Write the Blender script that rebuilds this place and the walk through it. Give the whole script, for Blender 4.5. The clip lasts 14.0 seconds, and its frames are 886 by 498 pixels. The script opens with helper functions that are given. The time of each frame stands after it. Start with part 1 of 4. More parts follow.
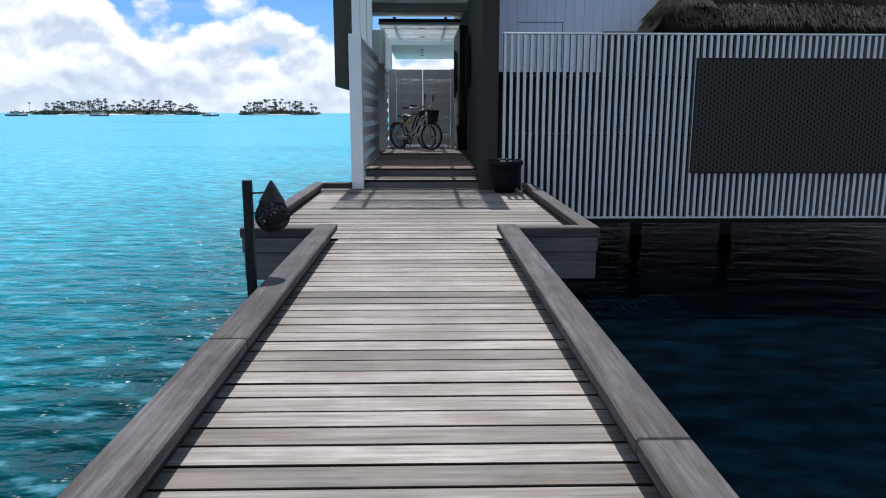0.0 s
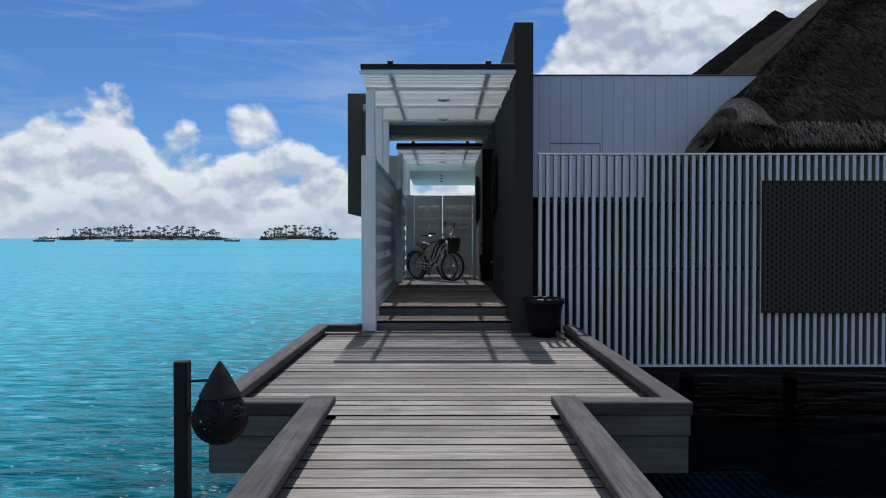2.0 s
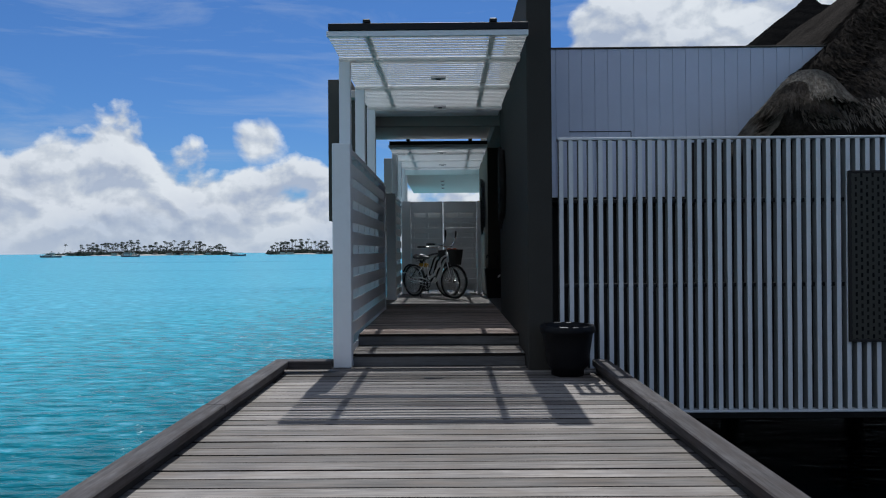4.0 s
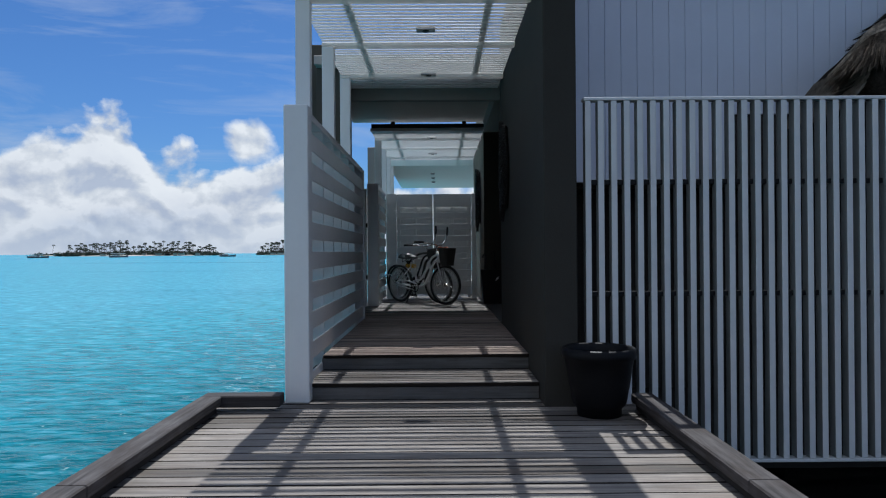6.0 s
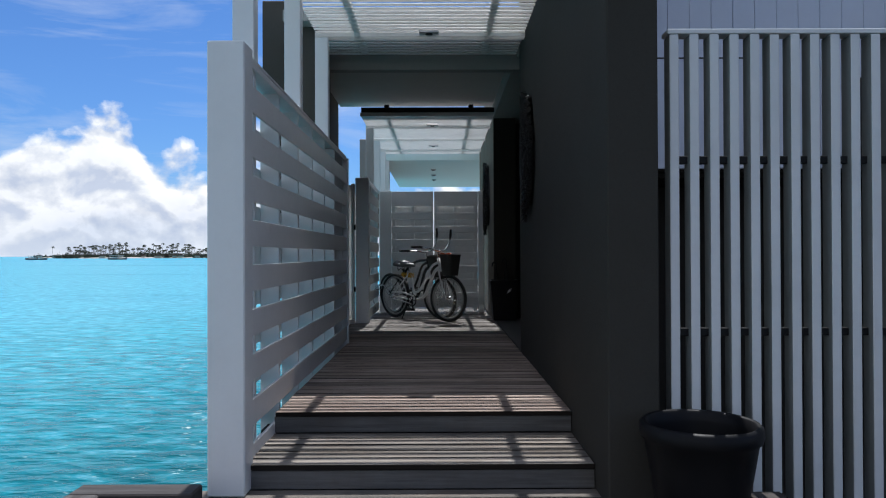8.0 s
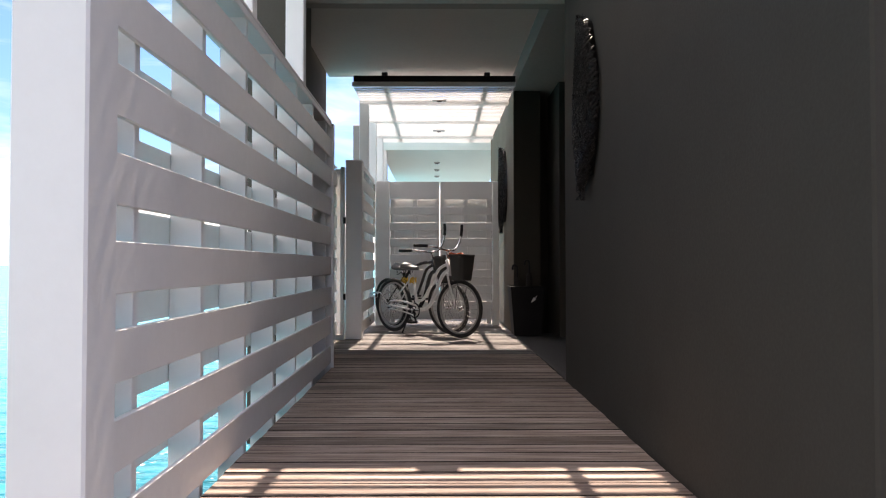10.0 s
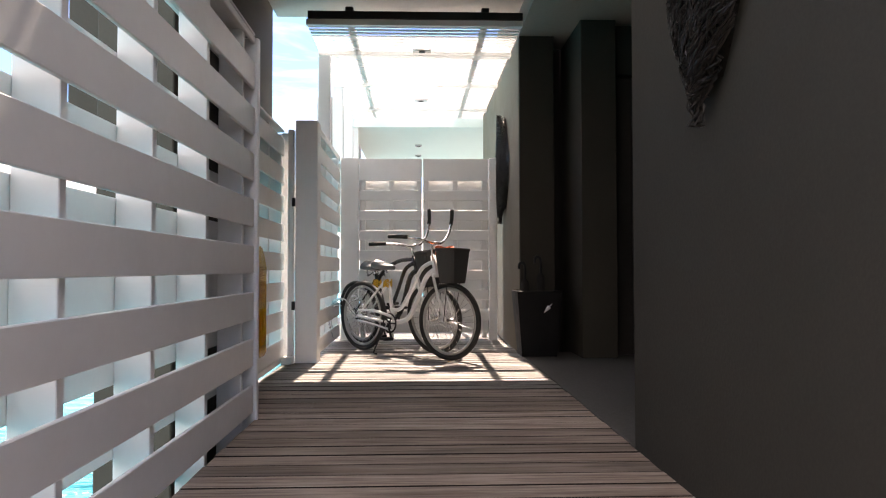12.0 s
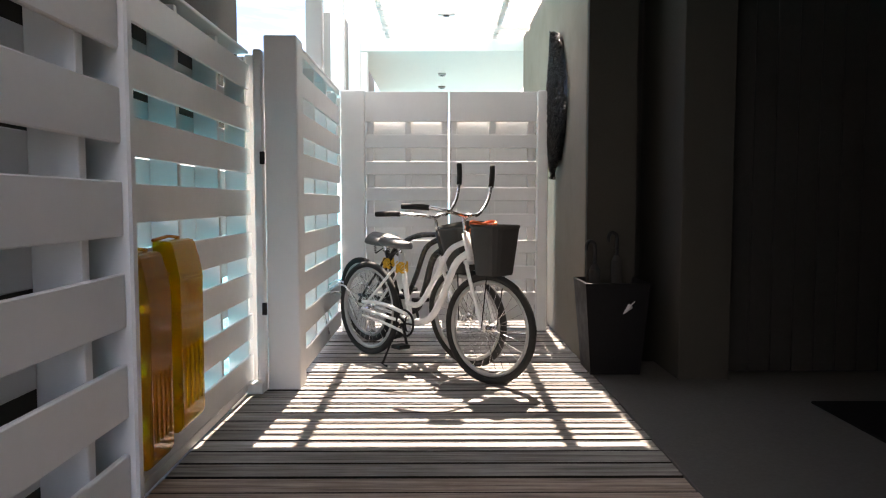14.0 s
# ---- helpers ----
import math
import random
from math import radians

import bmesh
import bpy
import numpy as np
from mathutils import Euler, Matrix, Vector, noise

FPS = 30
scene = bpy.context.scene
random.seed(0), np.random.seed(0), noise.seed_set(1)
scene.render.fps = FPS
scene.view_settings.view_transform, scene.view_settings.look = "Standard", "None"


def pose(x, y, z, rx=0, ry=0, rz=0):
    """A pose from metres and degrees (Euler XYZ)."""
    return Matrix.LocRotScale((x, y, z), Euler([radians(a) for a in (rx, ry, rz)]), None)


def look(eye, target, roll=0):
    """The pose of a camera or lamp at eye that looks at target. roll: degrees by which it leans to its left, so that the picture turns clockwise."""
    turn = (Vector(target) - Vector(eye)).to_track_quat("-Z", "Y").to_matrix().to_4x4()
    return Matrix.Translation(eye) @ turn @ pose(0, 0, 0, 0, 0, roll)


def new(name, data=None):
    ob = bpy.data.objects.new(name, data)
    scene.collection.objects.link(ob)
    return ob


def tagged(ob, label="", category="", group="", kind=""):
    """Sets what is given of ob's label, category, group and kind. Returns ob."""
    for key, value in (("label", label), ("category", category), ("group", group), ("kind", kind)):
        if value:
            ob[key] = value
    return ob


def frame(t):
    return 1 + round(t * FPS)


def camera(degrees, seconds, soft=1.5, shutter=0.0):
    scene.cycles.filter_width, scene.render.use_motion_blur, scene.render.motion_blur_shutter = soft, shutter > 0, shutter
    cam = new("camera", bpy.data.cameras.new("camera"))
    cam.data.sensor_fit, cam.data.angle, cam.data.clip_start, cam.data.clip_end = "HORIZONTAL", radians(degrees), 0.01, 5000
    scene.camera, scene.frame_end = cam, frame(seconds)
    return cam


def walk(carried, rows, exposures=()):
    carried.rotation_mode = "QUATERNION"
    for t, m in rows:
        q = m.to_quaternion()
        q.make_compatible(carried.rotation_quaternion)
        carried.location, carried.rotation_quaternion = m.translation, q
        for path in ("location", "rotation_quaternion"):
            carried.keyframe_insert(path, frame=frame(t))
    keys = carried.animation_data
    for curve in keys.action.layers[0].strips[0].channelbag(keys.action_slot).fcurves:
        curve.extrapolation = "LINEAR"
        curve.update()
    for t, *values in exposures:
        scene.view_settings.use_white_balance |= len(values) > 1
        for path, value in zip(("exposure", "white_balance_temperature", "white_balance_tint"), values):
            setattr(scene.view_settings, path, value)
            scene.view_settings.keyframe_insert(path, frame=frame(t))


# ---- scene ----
cam = camera(63.6, 14.0, soft=1.1)
PATH = [
    (0, (0.105, 0.525, 1.278), (0.154, 2.489, 0.904), 0.1),
    (0.5, (0.066, 0.965, 1.328), (0.122, 2.941, 1.026), 0.1),
    (1, (0.055, 1.491, 1.36), (0.119, 3.482, 1.181), 0.0),
    (1.5, (0.004, 1.982, 1.358), (0.039, 3.98, 1.268), 0.1),
    (2, (0.01, 2.37, 1.359), (0.014, 4.37, 1.328), -0.0),
    (2.2, (0.026, 2.598, 1.364), (0.015, 4.598, 1.35), -0.1),
    (4.3, (0.208, 4.951, 1.297), (0.196, 6.951, 1.307), -0.5),
    (4.5, (0.241, 5.153, 1.277), (0.238, 7.153, 1.29), -0.5),
    (5, (0.255, 5.665, 1.296), (0.26, 7.665, 1.309), -0.4),
    (5.5, (0.214, 6.153, 1.29), (0.22, 8.153, 1.299), -0.4),
    (6, (0.172, 6.635, 1.288), (0.182, 8.635, 1.295), -0.4),
    (6.5, (0.162, 7.122, 1.262), (0.169, 9.122, 1.27), -0.4),
    (7, (0.198, 7.687, 1.285), (0.22, 9.687, 1.293), -0.4),
    (7.5, (0.162, 8.255, 1.329), (0.181, 10.255, 1.339), -0.4),
    (8, (0.144, 8.748, 1.349), (0.154, 10.748, 1.365), -0.2),
    (8.2, (0.146, 8.969, 1.36), (0.151, 10.969, 1.381), -0.2),
    (10.3, (-0.025, 11.275, 1.214), (-0.002, 13.275, 1.261), -0.0),
    (10.5, (-0.002, 11.587, 1.217), (0.027, 13.586, 1.266), -0.1),
    (11, (-0.004, 12.125, 1.203), (0.03, 14.125, 1.255), -0.0),
    (11.5, (-0.005, 12.686, 1.161), (0.042, 14.685, 1.214), -0.1),
    (12, (-0.025, 13.18, 1.157), (0.047, 15.177, 1.213), -0.1),
    (12.5, (-0.093, 13.791, 1.189), (-0.004, 15.789, 1.237), -0.2),
    (13, (-0.077, 14.215, 1.232), (0.018, 16.213, 1.212), -0.1),
    (13.5, (-0.019, 14.748, 1.416), (0.05, 16.744, 1.319), -0.1),
    (14, (-0.059, 15.292, 1.504), (-0.046, 17.288, 1.372), 0.0),
]
walk(cam, [(t, look(eye, target, roll)) for t, eye, target, roll in PATH],
     [(0, 0.12, 6100, 9), (1.5, -0.34, 6000, 8), (4.3, -0.5, 5950, 8), (6.5, -0.34, 5950, 8), (8.2, 0.08, 6300, 11), (10.3, 1.5, 8000, 22), (12.0, 2.06, 8200, 22), (12.5, 2.26, 8150, 21), (13.1, 1.94, 8050, 20), (13.5, 2.12, 8000, 20), (14.0, 2.3, 7900, 19)])

# ---- world, sun and exposure ----
SUN_X, SUN_Y, SUN_Z = 0.015, 0.57, 1.0
ELEVATION = math.atan2(SUN_Z, math.hypot(SUN_X, SUN_Y))


def node(tree, kind, **values):
    n = tree.nodes.new(kind)
    for key, value in values.items():
        n.inputs[key].default_value = value
    return n


def calc(tree, op, a, b=None, c=None):
    n = tree.nodes.new("ShaderNodeMath")
    n.operation = op
    for i, v in enumerate((a, b, c)):
        if v is None:
            continue
        if isinstance(v, (int, float)):
            n.inputs[i].default_value = v
        else:
            tree.links.new(v, n.inputs[i])
    return n.outputs[0]


def ramp(tree, fac, stops):
    n = tree.nodes.new("ShaderNodeValToRGB")
    while len(n.color_ramp.elements) < len(stops):
        n.color_ramp.elements.new(0.5)
    for e, (p, c) in zip(n.color_ramp.elements, stops):
        e.position, e.color = p, (c, c, c, 1) if isinstance(c, (int, float)) else (*c, 1)
    tree.links.new(fac, n.inputs[0])
    return n.outputs[0]


def mix(tree, fac, a, b, blend="MIX"):
    n = tree.nodes.new("ShaderNodeMix")
    n.data_type, n.blend_type = "RGBA", blend
    for i, v in ((0, fac), (6, a), (7, b)):
        if isinstance(v, (int, float)):
            n.inputs[i].default_value = v
        elif isinstance(v, tuple):
            n.inputs[i].default_value = (*v, 1)
        else:
            tree.links.new(v, n.inputs[i])
    return n.outputs[2]


def make_world():
    w = bpy.data.worlds.new("sky")
    scene.world = w
    w.use_nodes = True
    t = w.node_tree
    t.nodes.clear()
    sky = t.nodes.new("ShaderNodeTexSky")
    sky.sky_type, sky.sun_disc = "NISHITA", False
    sky.sun_elevation, sky.sun_rotation = ELEVATION, math.atan2(SUN_X, SUN_Y)
    sky.air_density, sky.dust_density, sky.ozone_density = 1.0, 0.4, 3.0
    coord = t.nodes.new("ShaderNodeTexCoord")
    sep = t.nodes.new("ShaderNodeSeparateXYZ")
    t.links.new(coord.outputs["Generated"], sep.inputs[0])
    x, y, z = sep.outputs
    az = calc(t, "ARCTAN2", x, y)
    el = calc(t, "ARCSINE", z)
    flat = t.nodes.new("ShaderNodeCombineXYZ")
    t.links.new(az, flat.inputs[0])
    t.links.new(calc(t, "MULTIPLY", el, 1.25), flat.inputs[1])
    puffs = node(t, "ShaderNodeTexNoise", Scale=12.0, Detail=9.0, Roughness=0.5, Distortion=0.15)
    t.links.new(flat.outputs[0], puffs.inputs["Vector"])
    curve = t.nodes.new("ShaderNodeFloatCurve")
    points = curve.mapping.curves[0].points
    # height of the cloud bank round the horizon: angle from -0.9 to 0.9 rad against the height
    for px, py in ((0.06, 0.30), (0.13, 0.33), (0.19, 0.37), (0.222, 0.42), (0.243, 0.50), (0.258, 0.57), (0.270, 0.52), (0.284, 0.40), (0.297, 0.345), (0.313, 0.37),
                   (0.332, 0.35), (0.361, 0.33), (0.389, 0.32), (0.43, 0.30), (0.47, 0.26), (0.53, 0.30), (0.58, 0.66), (0.64, 0.98), (0.74, 0.98), (0.85, 0.7)):
        points.new(px, py)
    points[0].location, points[-1].location = (0, 0.35), (1, 0.6)
    curve.mapping.update()
    t.links.new(calc(t, "MULTIPLY_ADD", az, 0.5556, 0.5), curve.inputs[1])
    top = calc(t, "MULTIPLY", curve.outputs[0], 0.36)
    depth = calc(t, "SUBTRACT", top, el)
    lump = calc(t, "MULTIPLY_ADD", puffs.outputs[0], 0.23, -0.115)
    bank = calc(t, "ADD", depth, lump)
    # one small cloud beside the bank
    dx = calc(t, "MULTIPLY", calc(t, "ADD", az, 0.262), 1.35)
    dy = calc(t, "MULTIPLY", calc(t, "ADD", el, -0.150), 1.5)
    far = calc(t, "SQRT", calc(t, "ADD", calc(t, "MULTIPLY", dx, dx), calc(t, "MULTIPLY", dy, dy)))
    small = calc(t, "ADD", calc(t, "SUBTRACT", 0.052, far), calc(t, "MULTIPLY", lump, 0.62))
    solid = ramp(t, calc(t, "MAXIMUM", bank, small), [(0.0, 0.0), (0.022, 1.0)])
    wisps = node(t, "ShaderNodeTexNoise", Scale=3.2, Detail=7.0, Roughness=0.6, Distortion=0.6)
    streak = t.nodes.new("ShaderNodeMapping")
    streak.inputs["Scale"].default_value = (1.0, 4.5, 1.0)
    streak.inputs["Rotation"].default_value = (0, 0, 0.35)
    t.links.new(flat.outputs[0], streak.inputs[0])
    t.links.new(streak.outputs[0], wisps.inputs["Vector"])
    thin = calc(t, "MULTIPLY", ramp(t, wisps.outputs[0], [(0.48, 0.0), (0.76, 1.0)]), 0.5)
    behind = ramp(t, calc(t, "MULTIPLY_ADD", y, -0.5, 0.5), [(0.40, 0.0), (0.75, 0.26)])
    thin = calc(t, "MAXIMUM", thin, calc(t, "MULTIPLY", behind, ramp(t, wisps.outputs[0], [(0.25, 0.75), (0.6, 1.25)])))
    veil = calc(t, "MULTIPLY", ramp(t, el, [(0.5, 0.0), (0.85, 0.8)]), ramp(t, wisps.outputs[0], [(0.3, 0.7), (0.6, 1.0)]))
    thin = calc(t, "MAXIMUM", thin, veil)
    glare = calc(t, "MULTIPLY", ramp(t, el, [(0.34, 0.0), (0.54, 0.9)]), ramp(t, y, [(0.3, 0.0), (0.7, 1.0)]))
    thin = calc(t, "MAXIMUM", thin, glare)
    body = node(t, "ShaderNodeTexNoise", Scale=6.5, Detail=6.0, Roughness=0.55)
    t.links.new(flat.outputs[0], body.inputs["Vector"])
    inner = ramp(t, calc(t, "ADD", calc(t, "MULTIPLY", bank, 2.2), calc(t, "SUBTRACT", body.outputs[0], 0.5)), [(0.05, (1.05, 1.05, 1.05)), (0.24, (0.93, 0.94, 0.97)), (0.40, (0.74, 0.79, 0.89)), (0.62, (0.84, 0.87, 0.93))])
    above = t.nodes.new("ShaderNodeVectorMath")
    above.operation = "ADD"
    above.inputs[1].default_value = (0.004, 0.016, 0.0)
    t.links.new(flat.outputs[0], above.inputs[0])
    puffs_up = node(t, "ShaderNodeTexNoise", Scale=12.0, Detail=9.0, Roughness=0.5, Distortion=0.15)
    t.links.new(above.outputs[0], puffs_up.inputs["Vector"])
    relief = calc(t, "SUBTRACT", puffs.outputs[0], puffs_up.outputs[0])
    shade = ramp(t, calc(t, "MULTIPLY_ADD", relief, 4.2, 0.5), [(0.15, (0.66, 0.72, 0.84)), (0.5, (0.92, 0.94, 0.97)), (0.72, (1.12, 1.12, 1.12))])
    inner = mix(t, 1.0, inner, shade, "MULTIPLY")
    low = ramp(t, el, [(0.0, 0.6), (0.06, 0.0)])
    inner = mix(t, low, inner, (0.80, 0.87, 0.96))
    lit = mix(t, 1.0, inner, (CLOUD, CLOUD, CLOUD), "MULTIPLY")
    base = mix(t, 1.0, sky.outputs[0], (SKY_R, SKY_G, SKY_B), "MULTIPLY")
    base = mix(t, thin, base, (CLOUD * 0.72, CLOUD * 0.8, CLOUD * 0.95))
    both = mix(t, solid, base, lit)
    back = node(t, "ShaderNodeBackground", Strength=SKY)
    t.links.new(both, back.inputs[0])
    out = t.nodes.new("ShaderNodeOutputWorld")
    t.links.new(back.outputs[0], out.inputs[0])


SKY, CLOUD = 0.1, 9.2
SKY_R, SKY_G, SKY_B = 0.48, 0.74, 1.1
make_world()
sun_data = bpy.data.lights.new("sun", "SUN")
sun_data.energy, sun_data.angle, sun_data.color = 6.0, radians(0.53), (1.0, 0.98, 0.95)
sun = new("sun", sun_data)
sun.matrix_world = look((SUN_X * 60, SUN_Y * 60, SUN_Z * 60), (0, 0, 0))


# ---- materials ----
def material(name):
    m = bpy.data.materials.new(name)
    m.use_nodes = True
    return m, m.node_tree, m.node_tree.nodes["Principled BSDF"]


def place(t, scale, jitter=True, world=False):
    """Texture coordinates in metres, shifted from object to object."""
    if world:
        src = t.nodes.new("ShaderNodeNewGeometry").outputs["Position"]
    else:
        src = t.nodes.new("ShaderNodeTexCoord").outputs["Object"]
    m = t.nodes.new("ShaderNodeMapping")
    m.inputs["Scale"].default_value = scale
    t.links.new(src, m.inputs[0])
    if jitter and not world:
        info = t.nodes.new("ShaderNodeObjectInfo")
        off = t.nodes.new("ShaderNodeCombineXYZ")
        for i, k in enumerate((91.0, 37.0, 53.0)):
            t.links.new(calc(t, "MULTIPLY", info.outputs["Random"], k), off.inputs[i])
        t.links.new(off.outputs[0], m.inputs["Location"])
    return m.outputs[0]


def noise_at(t, where, scale, detail=4.0, rough=0.6):
    n = node(t, "ShaderNodeTexNoise", Scale=scale, Detail=detail, Roughness=rough)
    t.links.new(where, n.inputs["Vector"])
    return n.outputs[0]


def bump(t, bsdf, height, strength, distance):
    b = node(t, "ShaderNodeBump", Strength=strength, Distance=distance)
    t.links.new(height, b.inputs["Height"])
    t.links.new(b.outputs[0], bsdf.inputs["Normal"])


def wood(name, dark, light, axis=0, rough=0.75, spread=0.5, stain=0.45, brown=0.35):
    m, t, p = material(name)
    s = [26.0, 26.0, 26.0]
    s[axis] = 1.1
    grain = noise_at(t, place(t, s), 1.6, 6.0, 0.65)
    fine = noise_at(t, place(t, [v * 3 for v in s]), 2.2, 3.0)
    col = mix(t, ramp(t, grain, [(0.34, 0.0), (0.66, 1.0)]), dark, light)
    info = t.nodes.new("ShaderNodeObjectInfo")
    tone = ramp(t, info.outputs["Random"], [(0.0, 1 - spread), (0.5, 0.95), (1.0, 1 + spread * 0.4)])
    col = mix(t, 1.0, col, tone, "MULTIPLY")
    stains = noise_at(t, place(t, (1, 1, 1), world=True), 1.7, 5.0)
    col = mix(t, calc(t, "MULTIPLY", ramp(t, stains, [(0.42, 0.0), (0.68, 1.0)]), stain), col, tuple(v * 0.62 for v in dark))
    bleach = noise_at(t, place(t, (0.7, 2.5, 1), world=True), 1.3, 4.0)
    col = mix(t, calc(t, "MULTIPLY", ramp(t, bleach, [(0.5, 0.0), (0.75, 1.0)]), 0.35), col, tuple(min(1, v * 1.25) for v in light))
    p.inputs["Specular IOR Level"].default_value = 0.2
    # brown dirt, streaked along the board, and small dark flecks and pale scuffs
    dirt_at = [0.9, 0.9, 0.9]
    dirt_at[1 - axis] = 4.0
    dirt = noise_at(t, place(t, dirt_at), 2.6, 6.0, 0.7)
    col = mix(t, calc(t, "MULTIPLY", ramp(t, dirt, [(0.44, 0.0), (0.66, 1.0)]), brown), col, (dark[0] * 1.05, dark[1] * 0.86, dark[2] * 0.70))
    flecks = noise_at(t, place(t, [v * 0.5 for v in s]), 3.4, 4.0, 0.7)
    col = mix(t, calc(t, "MULTIPLY", ramp(t, flecks, [(0.62, 0.0), (0.70, 1.0)]), 0.55), col, tuple(v * 0.45 for v in dark))
    scuffs = noise_at(t, place(t, [v * 0.35 for v in s]), 4.1, 5.0, 0.75)
    col = mix(t, calc(t, "MULTIPLY", ramp(t, scuffs, [(0.64, 0.0), (0.74, 1.0)]), 0.5), col, tuple(min(1, v * 1.3) for v in light))
    t.links.new(col, p.inputs["Base Color"])
    t.links.new(ramp(t, fine, [(0.2, rough - 0.12), (0.8, rough + 0.12)]), p.inputs["Roughness"])
    bump(t, p, calc(t, "ADD", grain, calc(t, "MULTIPLY", fine, 0.5)), 0.5, 0.004)
    return m


def paint(name, col, rough=0.5, dirt=0.12, grime=(0.35, 0.34, 0.32), relief=0.15, scale=30.0, metal=0.0, gloss=0.5):
    m, t, p = material(name)
    w = place(t, (1, 1, 1), world=True)
    big = noise_at(t, w, 2.3, 6.0)
    small = noise_at(t, w, scale, 4.0)
    c = mix(t, calc(t, "MULTIPLY", ramp(t, big, [(0.45, 0.0), (0.75, 1.0)]), dirt), col, tuple(a * b for a, b in zip(col, grime)))
    c = mix(t, calc(t, "MULTIPLY", ramp(t, small, [(0.35, 0.0), (0.7, 1.0)]), dirt * 0.6), c, tuple(v * 0.8 for v in col))
    t.links.new(c, p.inputs["Base Color"])
    t.links.new(ramp(t, small, [(0.2, max(0.05, rough - 0.08)), (0.8, min(1, rough + 0.08))]), p.inputs["Roughness"])
    p.inputs["Metallic"].default_value = metal
    p.inputs["Specular IOR Level"].default_value = gloss
    bump(t, p, small, relief, 0.003)
    return m


DECK = wood("weathered_deck_wood", (0.145, 0.130, 0.117), (0.335, 0.295, 0.257), spread=0.6, stain=0.5, brown=0.45)
LANDING = wood("grey_brown_landing_wood", (0.14, 0.125, 0.112), (0.50, 0.465, 0.435), spread=0.4, brown=0.3)
KERB = wood("grey_kerb_wood", (0.036, 0.031, 0.030), (0.112, 0.101, 0.097), axis=1, spread=0.3, brown=0.7)
KERB_X = wood("grey_kerb_wood_across", (0.036, 0.031, 0.030), (0.100, 0.091, 0.089), axis=0, spread=0.25)
WALK = wood("brown_walkway_wood", (0.165, 0.116, 0.095), (0.54, 0.43, 0.36), spread=0.6, stain=0.35, brown=0.3)
FASCIA = wood("grey_fascia_wood", (0.085, 0.082, 0.08), (0.15, 0.145, 0.14), axis=0, spread=0.2)
EDGE = paint("dark_board_edges", (0.022, 0.018, 0.015), 0.95, 0.4, (0.6, 0.6, 0.6), 0.4, gloss=0.05)
WHITE = paint("white_fence_paint", (0.755, 0.75, 0.735), 0.42, 0.14, (0.6, 0.58, 0.55), 0.25, 22.0)
SLAT_PAINT = paint("white_slat_paint", (0.62, 0.63, 0.63), 0.5, 0.2, (0.5, 0.5, 0.5), 0.25, 25.0)
SLAT_SIDE = paint("darker_slat_side", (0.24, 0.25, 0.245), 0.8, 0.4, (0.6, 0.62, 0.58), 0.3, 25.0, gloss=0.15)
SIDING = paint("pale_siding_paint", (0.51, 0.56, 0.66), 0.55, 0.12, (0.6, 0.6, 0.6), 0.2)
STUCCO = paint("dark_grey_render", (0.045, 0.042, 0.036), 0.9, 0.35, (0.75, 0.74, 0.7), 0.5, 70.0, gloss=0.12)
# the dark grey render lightened: the light on the back wall is in this colour
LIT_RENDER = paint("lit_beige_grey_render", (0.205, 0.178, 0.138), 0.9, 0.45, (0.6, 0.58, 0.52), 0.6, 60.0, gloss=0.12)
PANEL = paint("grey_panel_paint", (0.235, 0.215, 0.19), 0.7, 0.2, (0.75, 0.75, 0.75), 0.2)
PANEL_DARK = paint("dark_warm_grey_render", (0.085, 0.076, 0.063), 0.8, 0.3, (0.7, 0.68, 0.62), 0.3, 50.0, gloss=0.15)
SOFFIT = paint("warm_grey_soffit_paint", (0.40, 0.36, 0.32), 0.75, 0.2, (0.75, 0.75, 0.75), 0.15)
BLACK = paint("black_metal_paint", (0.012, 0.012, 0.013), 0.5, 0.3, (1.6, 1.5, 1.4), 0.2, gloss=0.2)
POT = paint("black_glazed_clay", (0.006, 0.006, 0.007), 0.45, 0.3, (1.6, 1.5, 1.4), 0.12, 12.0, gloss=0.14)
DARK = paint("dark_stained_timber_and_void", (0.03, 0.028, 0.026), 0.8, 0.3, (0.6, 0.6, 0.6), 0.3, gloss=0.15)
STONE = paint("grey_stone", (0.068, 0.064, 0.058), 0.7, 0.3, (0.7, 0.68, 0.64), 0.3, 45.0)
CONCRETE = paint("wet_pile_concrete", (0.02, 0.02, 0.02), 0.8, 0.5, (0.4, 0.42, 0.38), 0.5, 12.0)
FAR_WHITE = paint("warm_white_ceiling_paint", (0.68, 0.80, 0.78), 0.6, 0.08, (0.8, 0.8, 0.8), 0.1)
BEAM = paint("white_steel_paint", (0.74, 0.75, 0.75), 0.4, 0.1, (0.7, 0.7, 0.7), 0.1)


def slat_material(name, thin, tone):
    m, t, p = material(name)
    n = noise_at(t, place(t, (1, 1, 1), world=True), 6.0, 4.0)
    col = mix(t, ramp(t, n, [(0.4, 0.0), (0.7, 0.3)]), tone, tuple(v * 0.78 for v in tone))
    t.links.new(col, p.inputs["Base Color"])
    p.inputs["Roughness"].default_value = 0.5
    through_light = t.nodes.new("ShaderNodeBsdfTranslucent")
    t.links.new(col, through_light.inputs[0])
    both = node(t, "ShaderNodeMixShader", Fac=thin)
    t.links.new(p.outputs[0], both.inputs[1])
    t.links.new(through_light.outputs[0], both.inputs[2])
    t.links.new(both.outputs[0], t.nodes["Material Output"].inputs[0])
    return m


